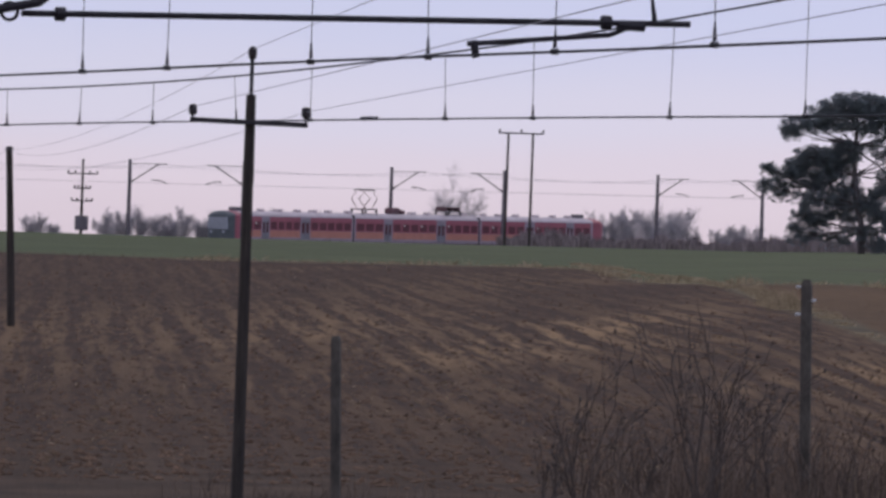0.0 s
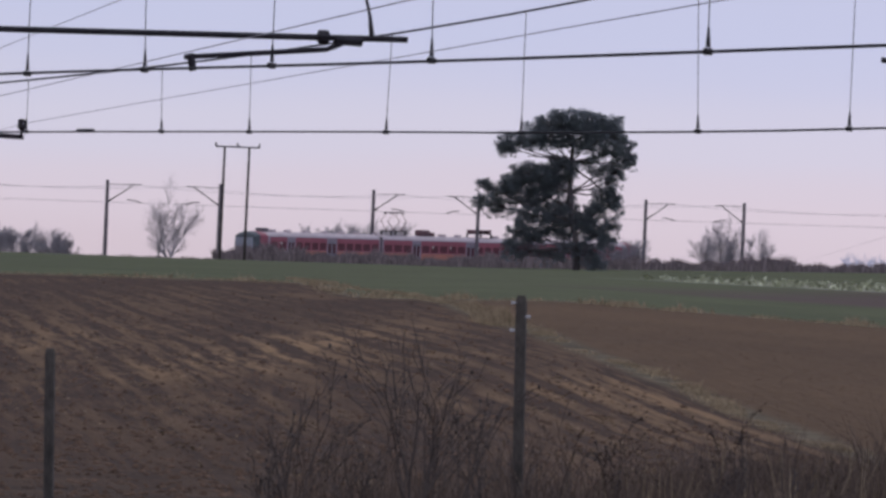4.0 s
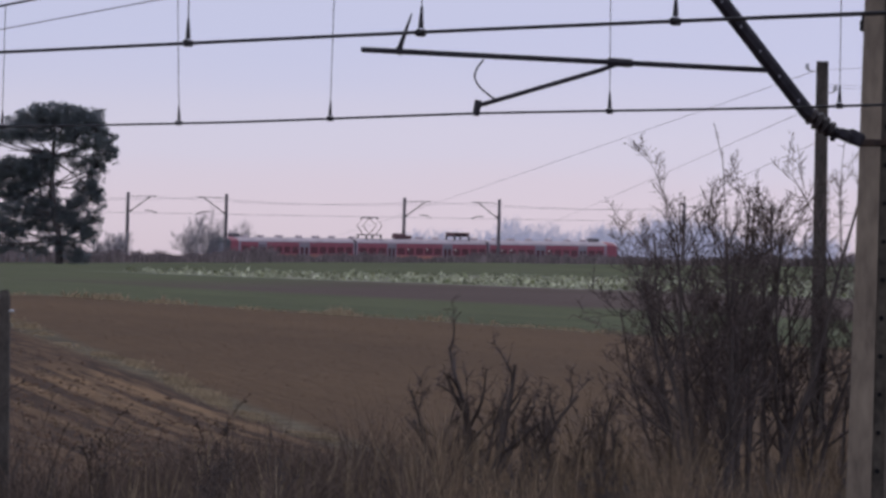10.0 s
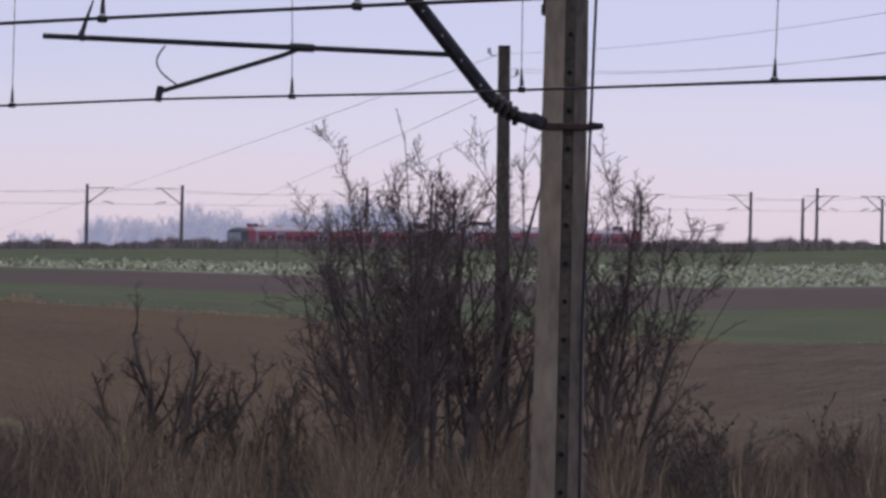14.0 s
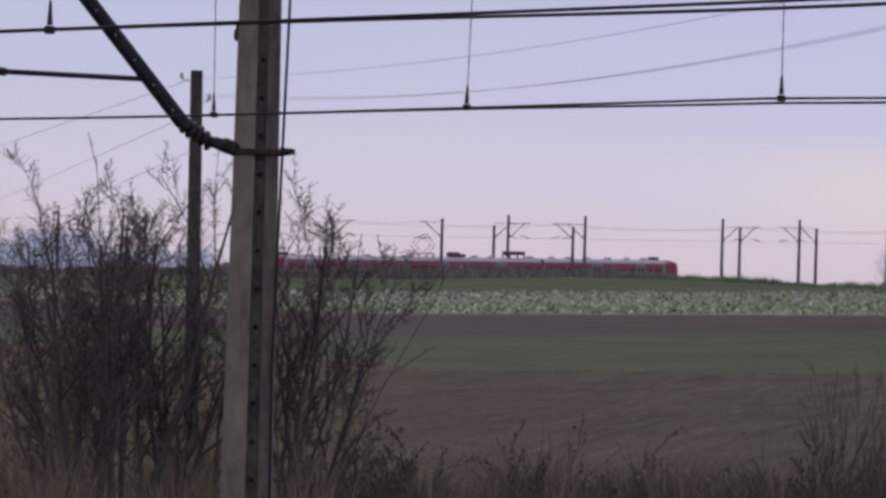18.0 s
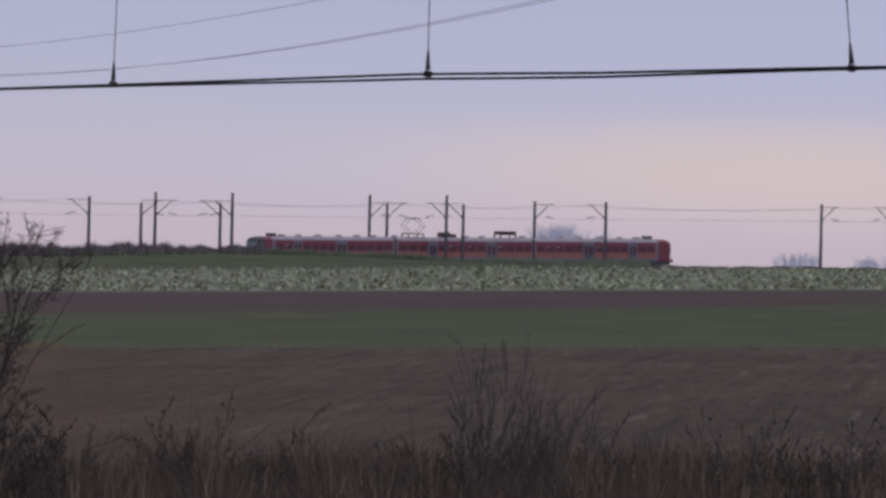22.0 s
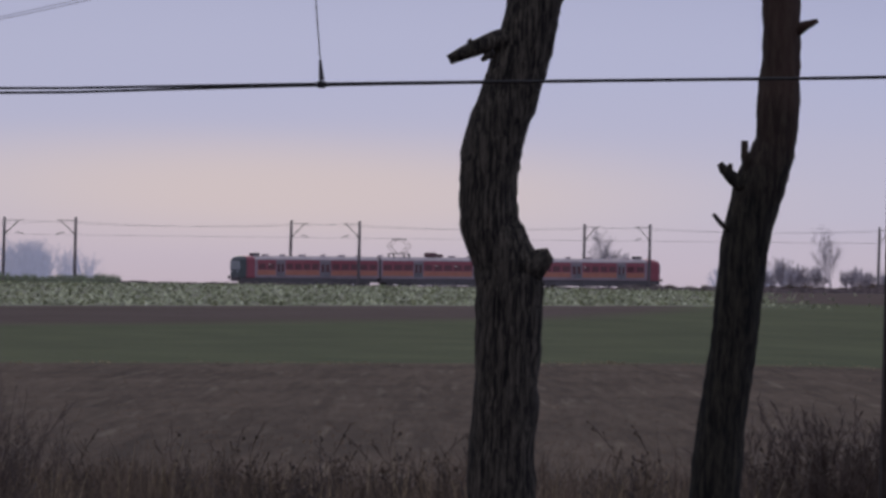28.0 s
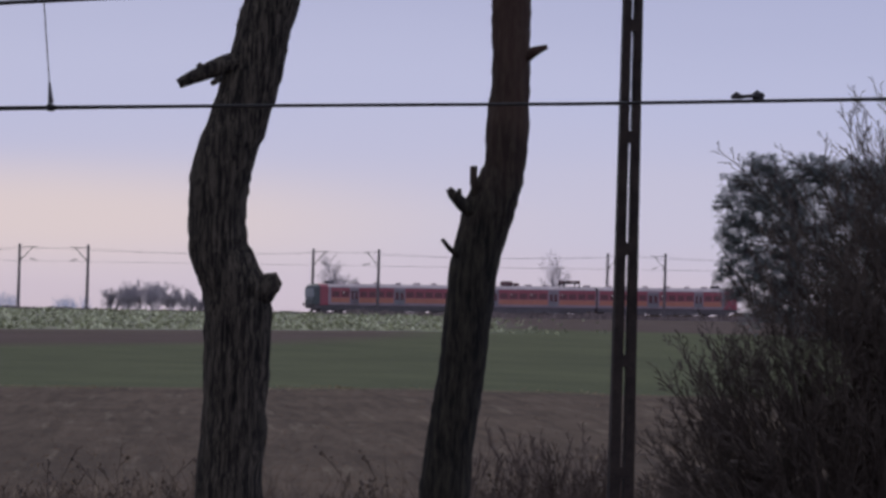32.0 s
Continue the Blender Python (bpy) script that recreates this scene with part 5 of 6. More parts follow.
PINE = ((500, 118, 90, 42, 1.2), (420, 138, 80, 34, 1.2), (600, 126, 80, 36, 1.2), (345, 158, 52, 22, 1.0), (655, 145, 55, 30, 1.1), (692, 112, 20, 14, 1.0), (560, 165, 110, 26, 1.0),
        (300, 215, 100, 32, 1.2), (222, 250, 42, 26, 1.1), (405, 205, 85, 30, 1.1), (200, 222, 20, 14, 0.9),
        (650, 195, 90, 42, 1.2), (718, 235, 48, 46, 1.2), (748, 285, 28, 28, 1.0), (702, 330, 38, 48, 0.8), (640, 262, 48, 36, 0.7), (560, 230, 40, 26, 0.6),
        (420, 350, 90, 38, 1.1), (330, 360, 80, 42, 1.2), (270, 400, 70, 42, 1.2), (200, 430, 60, 38, 1.2), (132, 412, 26, 26, 1.1), (95, 482, 34, 26, 1.1), (180, 500, 48, 34, 1.0), (300, 470, 60, 42, 1.0), (382, 460, 58, 48, 0.9), (440, 400, 58, 38, 1.0), (445, 300, 45, 30, 0.6),
        (650, 430, 48, 38, 1.1), (692, 472, 38, 40, 1.1), (622, 492, 38, 28, 0.9), (670, 380, 34, 30, 0.7),
        (342, 540, 70, 38, 1.0), (440, 530, 70, 48, 1.2), (290, 610, 50, 32, 1.0), (262, 682, 38, 38, 1.1), (352, 620, 50, 36, 0.9), (430, 585, 58, 38, 0.9), (562, 550, 58, 48, 1.2), (620, 600, 58, 48, 1.1), (672, 625, 34, 46, 0.9), (600, 680, 46, 38, 0.8), (480, 620, 38, 28, 0.7), (330, 690, 34, 26, 0.5),
        (470, 325, 60, 40, 0.4), (480, 470, 50, 32, 0.6), (510, 225, 80, 24, 0.6), (390, 410, 60, 28, 0.6), (520, 680, 60, 34, 0.3), (620, 335, 45, 34, 0.6), (600, 500, 40, 30, 0.8), (420, 700, 60, 30, 0.8), (620, 730, 50, 28, 0.8), (330, 640, 50, 30, 0.7), (690, 560, 30, 30, 0.8), (580, 300, 30, 26, 0.5))
pine(1522, 690, [((x - 540) / 2.45, 10 + (780 - y) / 2.42, w / 2.25, h / 2.1, max(q, 0.7)) for x, y, w, h, q in PINE], [(0, 10), (0, 60), (-10, 102), (-16, 155), (-16, 209), (-14, 246), (-16, 274)],
     [[(-9, 195), (22, 176), (50, 152)], [(-12, 120), (-60, 150), (-120, 140)], [(-10, 95), (-50, 92), (-95, 60)], [(-4, 80), (22, 92), (45, 70)], [(-14, 205), (-50, 215), (-95, 215)]], "tall broad flat-topped dark pine beside the far railway", 5)
GROVE = ((320, 400, 50, 22, 1.1), (270, 445, 55, 20, 1.1), (360, 440, 70, 26, 1.1), (440, 410, 60, 26, 1.1), (240, 490, 30, 14, 1.1), (310, 490, 70, 22, 1.1), (400, 490, 70, 30, 1.0), (490, 430, 60, 34, 1.0), (560, 420, 60, 34, 1.0), (270, 535, 50, 16, 1.1), (235, 565, 28, 12, 1.0), (330, 550, 70, 24, 1.0), (430, 550, 80, 30, 1.0), (530, 510, 80, 40, 1.0), (620, 460, 60, 50, 1.0),
         (255, 585, 32, 14, 1.0), (300, 610, 60, 20, 1.1), (390, 620, 80, 26, 1.0), (240, 650, 26, 22, 1.0), (310, 660, 60, 26, 1.0), (480, 620, 80, 40, 1.0), (590, 570, 80, 50, 1.0), (400, 690, 80, 36, 1.0), (270, 700, 44, 22, 0.9), (540, 700, 90, 44, 1.0), (650, 640, 70, 60, 1.0), (340, 740, 70, 30, 0.9), (470, 770, 90, 36, 0.9), (610, 780, 80, 40, 0.9))
pine(5964, 560, [((x - 400) / 1.36, 631 - y / 1.36 + (x / 1.36 + 316) * 0.03, w / 1.36, h / 0.8, q * 0.5) for x, y, w, h, q in GROVE], [(0, 30), (2, 120), (-2, 220), (0, 330)],
     [[(0, 160), (-40, 180), (-100, 175)], [(0, 220), (-40, 240), (-90, 250)], [(0, 200), (60, 230), (120, 240)]], "dense pine in tiers behind the bare thicket", 9)

# bushes of the near bank
SPREADING = dict(kids=(9, 8, 5), crook=0.16, rise=0.06, angle=(0.4, 0.85), shrink=(0.26, 0.46), even=(0.66, 0.9), thin=0.0034, levels=3, spurs=9, stem_levels=1)
SPREADING["from"] = 0.3
for bb, dd, hh, nn, wd, sd, rr, ln in ((2700, 92, 4.5, 6, 0.46, 3, 0.05, -0.06), (2752, 93, 5.2, 5, 0.2, 5, 0.045, 0.0), (2835, 94, 4.7, 6, 0.36, 4, 0.05, 0.02), (2925, 95, 4.3, 4, 0.36, 6, 0.04, 0.0), (3030, 94, 4.6, 5, 0.3, 8, 0.042, 0.05), (3065, 95, 4.2, 4, 0.36, 9, 0.04, 0.12)):
    bare_plant("bare_bush", "large leafless bush with crooked spreading dark stems", "bush", spot(bb, dd), hh, nn, wd, sd, rr, lean=(ln, 0), **SPREADING)
bare_plant("bare_bush", "leafless bush with dense grey twigs", "bush", spot(2655, 96), 4.5, 8, 0.34, 11, 0.028, kids=(9, 7, 4), crook=0.11, rise=0.04, angle=(0.4, 1.0), shrink=(0.32, 0.55), thin=0.004, spurs=5, levels=3)
bare_plant("bare_bush", "low tangled leafless bush at the mast", "bush", spot(3130, 97), 2.0, 6, 1.1, 12, 0.022, kids=(8, 6, 5, 3), crook=0.2, rise=0.02, angle=(0.4, 1.0), shrink=(0.32, 0.55), thin=0.0036, mat_=pale_twig)
for bb, hh, sd in ((3205, 1.8, 14), (3265, 1.4, 15), (2715, 1.6, 16), (2800, 1.5, 17), (2930, 1.6, 18), (2990, 1.5, 19), (2600, 1.5, 20), (2540, 1.3, 26)):
    bare_plant("bare_bush", "low tangled leafless bush on the bank", "bush", spot(bb, 98 if bb > 3100 else 91), hh, 6, 1.0, sd, 0.02, kids=(6, 5, 4, 2), crook=0.2, rise=0.02, angle=(0.4, 1.0), shrink=(0.32, 0.55), thin=0.0036, mat_=pale_twig)
GNARLED = dict(crook=0.2, rise=0.05, kids=(7, 5, 2), levels=3, thin=0.0036, angle=(0.4, 0.95), shrink=(0.24, 0.44), spurs=13, even=(0.75, 1.0), stem_levels=1, seg=6)
GNARLED["from"] = 0.42
for bb, hh, nn, wd, ln, sd, rr in ((2278, 2.4, 4, 0.42, 0.1, 21, 0.085), (2272, 2.1, 2, 0.3, -0.1, 27, 0.06), (2222, 1.85, 2, 0.25, -0.28, 22, 0.05), (2440, 1.80, 2, 0.3, -0.1, 23, 0.05), (2478, 1.86, 2, 0.25, 0.15, 28, 0.045), (2330, 1.35, 2, 0.4, 0.4, 24, 0.045), (2400, 1.3, 2, 0.6, -0.2, 25, 0.036), (2545, 1.5, 2, 0.5, -0.3, 29, 0.04)):
    bare_plant("gnarled_bush", "low gnarled leafless shrub on the bank", "bush", spot(bb, 98), hh, nn, wd, sd, rr, lean=(ln, 0), group="gnarled shrubs", **GNARLED)
# long arching shoots over the bush
for bb, hh, ln, sd in ((2715, 4.9, -0.06, 71), (2735, 4.8, -0.02, 72), (2765, 4.8, 0.08, 73), (3062, 4.3, -0.02, 74), (3080, 4.4, 0.05, 75), (3100, 3.9, 0.2, 78), (2790, 4.5, 0.14, 79), (2675, 4.2, -0.12, 80), (2930, 4.2, 0.1, 81), (3030, 4.1, -0.1, 82)):
    bare_plant("arching_shoot", "long thin arching shoot of the bare bush", "bush", spot(bb, 93), hh * 1.25, 1, 0.05, sd, 0.014, seg=9, crook=0.07, rise=-0.05, kids=(4, 2), levels=2, thin=0.005, angle=(0.3, 0.7), shrink=(0.12, 0.25), lean=(ln, 0), group="arching shoots", **HIGH)
for bb, dd, hh, nn, sd, ln in ((1255, 88, 2.9, 4, 31, -0.06), (1275, 89, 2.2, 3, 36, 0.12), (1045, 90, 2.1, 3, 32, -0.1), (1375, 90, 1.7, 3, 33, 0.05), (985, 92, 1.2, 3, 34, 0.0), (1150, 91, 1.3, 3, 37, 0.1), (1480, 92, 1.2, 3, 35, 0.0)):
    bare_plant("bare_bush", "sparse leafless shrub with upright shoots", "bush", spot(bb, dd), hh, nn, 0.34, sd, 0.022, crook=0.16, angle=(0.3, 0.6), kids=(5, 3, 1), levels=3, thin=0.0046, lean=(ln, 0), mat_=dark_twig, **BUDS)
bare_plant("bare_bush", "thin leafless shrub with slanting shoots", "bush", spot(3965, 88), 2.6, 4, 0.14, 41, 0.014, crook=0.06, lean=(0.27, 0), angle=(0.15, 0.45), kids=(6, 4, 2), levels=3, thin=0.0032)
bare_plant("bare_bush", "thin leafless shrub with slanting shoots", "bush", spot(4030, 90), 2.2, 4, 0.2, 42, 0.012, crook=0.06, lean=(0.34, 0), angle=(0.15, 0.45), kids=(6, 4, 2), levels=3, thin=0.003)
bare_plant("bare_bush", "fine leafless shrub leaning over the weeds", "bush", spot(4085, 91), 2.1, 5, 0.4, 43, 0.010, crook=0.07, lean=(0.4, 0), angle=(0.2, 0.5), kids=(6, 4, 3), levels=3, thin=0.003)
bare_plant("dead_branch", "forked dark dead branch standing in the weeds", "branch", spot(4166, 88), 1.5, 2, 0.3, 46, 0.02, crook=0.22, angle=(0.4, 0.8), kids=(3, 2), levels=2, thin=0.005, mat_=dark_twig)
for bb, hh, sd in ((4640, 1.1, 44), (4270, 1.0, 45), (5480, 1.9, 51), (5525, 2.2, 54), (5590, 2.2, 52), (5640, 1.8, 53), (5730, 1.8, 55), (5800, 1.7, 56)):
    bare_plant("bare_bush", "fine low leafless shrub in the weeds", "bush", spot(bb, 90), hh, 7, 0.5, sd, 0.012, crook=0.12, angle=(0.2, 0.5), kids=(5, 4, 3), thin=0.0034, group="low shrubs")
for bb, hh, ln, sd in ((6075, 4.9, -0.20, 61), (6110, 5.3, -0.16, 62), (6185, 5.8, -0.16, 86), (6225, 6.3, -0.13, 87), (6200, 5.6, -0.13, 63), (6245, 6.6, -0.10, 64), (6310, 7.3, -0.08, 67), (6400, 7.6, -0.08, 68), (6040, 4.2, -0.42, 65), (5995, 3.4, -0.62, 66), (6045, 4.0, -0.8, 69), (6090, 4.4, -0.65, 70), (6150, 4.7, -0.6, 76), (5985, 2.2, -0.35, 77), (5950, 2.0, -0.2, 80)):
    bare_plant("bare_thicket", "tall dense leafless thicket with slanting branches", "bush", spot(bb + 28, 84), hh, 7, 0.17, sd, 0.036, even=(0.6, 0.74), crook=0.09, rise=0.03, kids=(7, 5, 4, 2), angle=(0.25, 0.62), shrink=(0.36, 0.56), thin=0.0038, mat_=dark_twig, lean=(ln, 0), group="thicket")



# ---- trees along the far railway ----
FAR = dict(crook=0.14, rise=0.06, kids=(10, 8, 7), levels=3, thin=0.008, angle=(0.3, 0.75), stem_levels=0)


def far_tree(bearing, dist, top, wide, seed, stems=3, r=0.09, label="leafless bush beside the far railway"):
    """A bare tree or bush; top: rise of its crown, wide: spread against height."""
    foot = spot(bearing, dist)
    h = max(1.0, spot(bearing, dist, top).z - foot.z)
    # bushes at the farther bearings get the colour with more haze in it
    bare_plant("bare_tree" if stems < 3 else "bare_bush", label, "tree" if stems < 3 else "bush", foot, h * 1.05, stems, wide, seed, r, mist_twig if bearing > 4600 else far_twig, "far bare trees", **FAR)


def past(bearing, extra):
    return float(np.interp(bearing, LINE_B, LINE_D)) + extra


rnd = random.Random(77)
for bb, top in ((185, 40), (215, 52), (250, 58), (280, 40), (300, 34), (355, 34), (372, 38), (60, 26), (95, 22), (325, 44), (395, 30), (470, 50), (495, 40), (520, 52), (548, 46), (575, 40), (600, 34), (620, 28)):
    far_tree(bb, past(bb, rnd.uniform(12, 40)), top + 6, 0.5, int(bb), 4)
far_tree(775, past(775, 45), 128, 1.1, 1, 2, 0.14, "leafless spreading tree behind the far railway")
far_tree(810, past(815, 45), 122, 1.1, 2, 2, 0.14, "leafless spreading tree behind the far railway")
for bb, top in ((1080, 62), (1105, 80), (1130, 76), (1155, 70), (1180, 78), (1200, 62), (1040, 60), (1275, 50), (1300, 58), (1325, 52), (985, 40), (1225, 40), (1400, 40), (1440, 46)):
    far_tree(bb, past(bb, rnd.uniform(14, 60)), top + 8, 0.45, int(bb), 4)
for bb, top, ex in ((1755, 100, -22), (1775, 108, -22), (1795, 96, -22), (1850, 92, 26), (1612, 70, -22), (1625, 80, -20), (1592, 60, -20)):
    far_tree(bb, past(bb, ex), top, 0.35, int(bb), 3)
for bb, top in ((4763, 105), (4790, 112), (4815, 118), (4840, 116), (4870, 108), (4900, 102), (4925, 92)):
    far_tree(bb, past(bb, rnd.uniform(30, 80)), top, 0.85, int(bb), 7)
far_tree(5142, past(5140, 18), 190, 0.25, 91, 2, 0.12, "slim leafless tree behind the far railway")
far_tree(5160, past(5155, 18), 138, 0.5, 92, 6)
far_tree(5560, past(5560, 60), 194, 0.4, 93, 2, 0.12, "leafless tree behind the far railway")
for bb, top in ((5440, 120), (5470, 128), (5500, 118), (5530, 110), (5590, 116), (5620, 110), (5660, 112)):
    far_tree(bb, past(bb, rnd.uniform(30, 60)), top + 4, 0.85, int(bb), 7)


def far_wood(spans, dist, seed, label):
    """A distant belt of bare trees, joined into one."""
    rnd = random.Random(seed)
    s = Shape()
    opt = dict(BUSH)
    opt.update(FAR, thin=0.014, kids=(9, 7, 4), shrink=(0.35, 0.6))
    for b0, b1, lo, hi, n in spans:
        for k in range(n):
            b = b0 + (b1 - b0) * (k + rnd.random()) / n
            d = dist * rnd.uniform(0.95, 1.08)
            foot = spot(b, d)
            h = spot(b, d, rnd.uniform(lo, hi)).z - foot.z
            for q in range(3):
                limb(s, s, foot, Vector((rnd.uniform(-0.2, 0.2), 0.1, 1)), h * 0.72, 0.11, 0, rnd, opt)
    # the belt's haze comes from its glowing twig colour
    tagged(part("far_wood", s, haze_glow_twig), label, "wood", kind="stuff")


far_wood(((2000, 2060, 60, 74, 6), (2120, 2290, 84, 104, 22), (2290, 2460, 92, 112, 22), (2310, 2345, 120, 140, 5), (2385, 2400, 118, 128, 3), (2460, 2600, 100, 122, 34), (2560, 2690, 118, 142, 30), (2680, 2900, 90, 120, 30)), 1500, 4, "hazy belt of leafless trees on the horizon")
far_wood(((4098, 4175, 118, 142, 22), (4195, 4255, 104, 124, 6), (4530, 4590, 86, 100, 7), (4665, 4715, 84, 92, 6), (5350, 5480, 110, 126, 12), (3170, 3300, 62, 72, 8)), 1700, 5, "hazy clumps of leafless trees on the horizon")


# ---- grasses, weeds, crop ----
def ground_many(x, y):
    b, d = MID + U * np.arctan2(x, y), np.hypot(x, y)
    i = np.clip((b - LAND_B[0]) / 20.0, 0, len(LAND_B) - 1.001)
    j = np.clip(np.searchsorted(LAND_D, d) - 1, 0, len(LAND_D) - 2)
    v = np.clip((d - LAND_D[j]) / (LAND_D[j + 1] - LAND_D[j]), 0, 1)
    k = i.astype(int)
    u = i - k
    return EYE + (LAND_Z[k, j] * (1 - u) + LAND_Z[k + 1, j] * u) * (1 - v) + (LAND_Z[k, j + 1] * (1 - u) + LAND_Z[k + 1, j + 1] * u) * v


def blades(name, label, category, x, y, height, width, bend, mat_, seed, lift=0.0, lumpy=1.0):
    """Bent tapering blades, one at each place, in one mesh."""
    rng = np.random.default_rng(abs(int(seed)))
    n = len(x)
    z = ground_many(x, y) + lift
    height = height * (0.72 + lumpy * (0.28 * np.sin(x * 1.9 + y * 0.7) * np.sin(x * 0.61 - y * 0.33 + 2) + 0.22 * np.sin(x * 4.3 + 1)))
    a = rng.uniform(0, 2 * np.pi, n)
    turn = rng.uniform(-0.6, 0.6, n)
    sx, sy = np.cos(turn) * width / 2, np.sin(turn) * width / 2
    bx, by = np.cos(a) * bend * height, np.sin(a) * bend * height
    v = np.empty((n, 5, 3))
    for k, (f, w) in enumerate(((0, 1), (0, -1), (0.55, 0.8), (0.55, -0.8), (1.0, 0))):
        v[:, k, 0] = x + sx * w + bx * f * f
        v[:, k, 1] = y + sy * w + by * f * f
        v[:, k, 2] = z - 0.03 + height * f * (1 - 0.25 * bend * f)
    o = np.arange(n)[:, None] * 5
    quads = (o + np.array([0, 1, 3, 2])).tolist()
    tris = (o + np.array([2, 3, 4])).tolist()
    me = bpy.data.meshes.new(name)
    me.from_pydata(v.reshape(-1, 3).tolist(), [], quads + tris)
    me.materials.append(mat_)
    return tagged(new(name, me), label, category, kind="stuff")


def strewn(seed, n, b0, b1, d0, d1, patch=0.0, size=900.0):
    """Places between two bearings and two distances, gathered in patches."""
    rng = np.random.default_rng(seed)
    b, d = rng.uniform(b0, b1, n), np.sqrt(rng.uniform(d0 * d0, d1 * d1, n))
    fade = np.minimum(1, np.minimum(b - b0, b1 - b) / 260 + 0.08)
    soft = rng.random(n) < fade
    b, d = b[soft], d[soft]
    n = len(b)
    if patch:
        c = rng.uniform(b0, b1, max(2, int((b1 - b0) / size * 6)))
        w = np.exp(-((b[:, None] - c[None]) / (size * 0.09)) ** 2).max(1)
        keep = rng.random(n) < (1 - patch) + patch * w
        b, d = b[keep], d[keep]
    t = (b - MID) / U
    return d * np.sin(t), d * np.cos(t), rng


x, y, g = strewn(1, 11500, 2060, 3150, 82, 102, 0.6)
blades("tall_dry_grass", "tall straw-coloured dry grass on the bank", "grass", x, y, g.uniform(0.5, 1.9, len(x)), 0.013, g.uniform(0.05, 0.5, len(x)), dry_grass, 11)
x, y, g = strewn(2, 21000, 1000, 6700, 82, 102, 0.7)
blades("dead_weeds", "dark brown dead weeds on the bank", "weeds", x, y, g.uniform(0.4, 1.6, len(x)), 0.012, g.uniform(0.05, 0.7, len(x)), brown_weed, 12)
x, y, g = strewn(3, 9000, 3000, 6700, 82, 100, 0.8)
blades("dry_grass", "pale dry grass among the weeds", "grass", x, y, g.uniform(0.5, 1.35, len(x)), 0.012, g.uniform(0.05, 0.4, len(x)), dry_grass, 13)
x, y, g = strewn(4, 1600, 300, 1000, 84, 94, 0.7)
blades("sparse_weeds", "sparse brown weeds at the foot of the field", "weeds", x, y, g.uniform(0.2, 0.6, len(x)), 0.012, g.uniform(0.1, 0.5, len(x)), brown_weed, 14)

x, y, g = strewn(5, 13000, 3100, 6700, 82, 106, 0.4, 300.0)
blades("dead_weeds", "tangled dark dead weeds on the bank", "weeds", x, y, g.uniform(0.4, 1.5, len(x)), 0.01, g.uniform(0.1, 1.0, len(x)), brown_weed, 22, lumpy=0.6)

x, y, g = strewn(6, 14000, 3250, 4500, 84, 106, 0.3, 420.0)
blades("dead_weeds", "dense dark brown dead weeds on the bank", "weeds", x, y, g.uniform(0.5, 1.55, len(x)), 0.012, g.uniform(0.1, 0.8, len(x)), brown_weed, 24, lumpy=0.5)
x, y, g = strewn(9, 3600, 3200, 4500, 84, 104, 0.4, 200.0)
blades("dry_grass", "thin pale grass stalks among the dead weeds", "grass", x, y, g.uniform(0.5, 1.5, len(x)), 0.01, g.uniform(0.05, 0.6, len(x)), dry_grass, 27, lumpy=0.5)
x, y, g = strewn(10, 12000, 3050, 4700, 98, 118, 0.6, 160.0)
blades("dry_grass", "sparse dry grass creeping into the ploughland", "grass", x, y, g.uniform(0.12, 0.62, len(x)), 0.012, g.uniform(0.2, 0.9, len(x)), dry_grass, 28)
x, y, g = strewn(11, 24000, 3050, 6700, 96, 118, 0.5, 220.0)
blades("dead_weeds", "low dead weeds at the edge of the ploughland", "weeds", x, y, g.uniform(0.2, 0.95, len(x)), 0.013, g.uniform(0.2, 1.1, len(x)), brown_weed, 29)
x, y, g = strewn(7, 5000, 4600, 5900, 80, 96, 0.7, 420.0)
blades("dry_grass", "pale dry grass at the foot of the trunks", "grass", x, y, g.uniform(0.4, 1.35, len(x)), 0.012, g.uniform(0.05, 0.5, len(x)), dry_grass, 25)

x, y, g = strewn(8, 13000, 1560, 2340, 86, 106, 0.3, 300.0)
blades("dead_weeds", "dark patch of dead weeds below the field", "weeds", x, y, g.uniform(0.4, 1.5, len(x)) * np.interp(MID + U * np.arctan2(x, y), (1560, 1850, 1950, 2340), (0.6, 0.8, 1.15, 1.1)), 0.012, g.uniform(0.1, 1.0, len(x)), brown_weed, 26)

# single dead stalks with seed heads, and pale straight stems, among the weeds
rnd = random.Random(91)
STALKS = []
for k in range(6):
    STALKS.append(bare_plant("weed_stalk", "dry branched dead weed stalk with seed heads", "weed", spot(2100 + 700 * k, 92), 0.95 + 0.12 * k, 2 + k % 2, 0.3, 300 + k, 0.009, mat_=brown_weed if k % 2 else dark_twig, group="dead weed stalks", crook=0.1, rise=0.04, kids=(7, 3), levels=2, thin=0.0042, angle=(0.3, 0.8), shrink=(0.22, 0.42), buds=0.6, bud=0.016, even=(0.8, 1.1)))
for k in range(110):
    bb = rnd.uniform(1450, 6000)
    p = spot(bb, rnd.uniform(86, 97))
    copy_thing(STALKS[k % 6], Matrix.Translation(p) @ Matrix.Rotation(rnd.uniform(0, 6.28), 4, "Z") @ Matrix.Rotation(rnd.uniform(-0.14, 0.14), 4, "X"))
x, y, g = strewn(12, 3600, 1500, 6700, 85, 98, 0.75, 130.0)
blades("pale_stems", "straight bleached stems among the dead weeds", "grass", x, y, g.uniform(0.7, 1.75, len(x)), 0.014, g.uniform(0.02, 0.3, len(x)), pale_grass, 30, lumpy=0.5)
x, y, g = strewn(13, 9000, 1500, 6700, 84, 96, 0.85, 150.0)
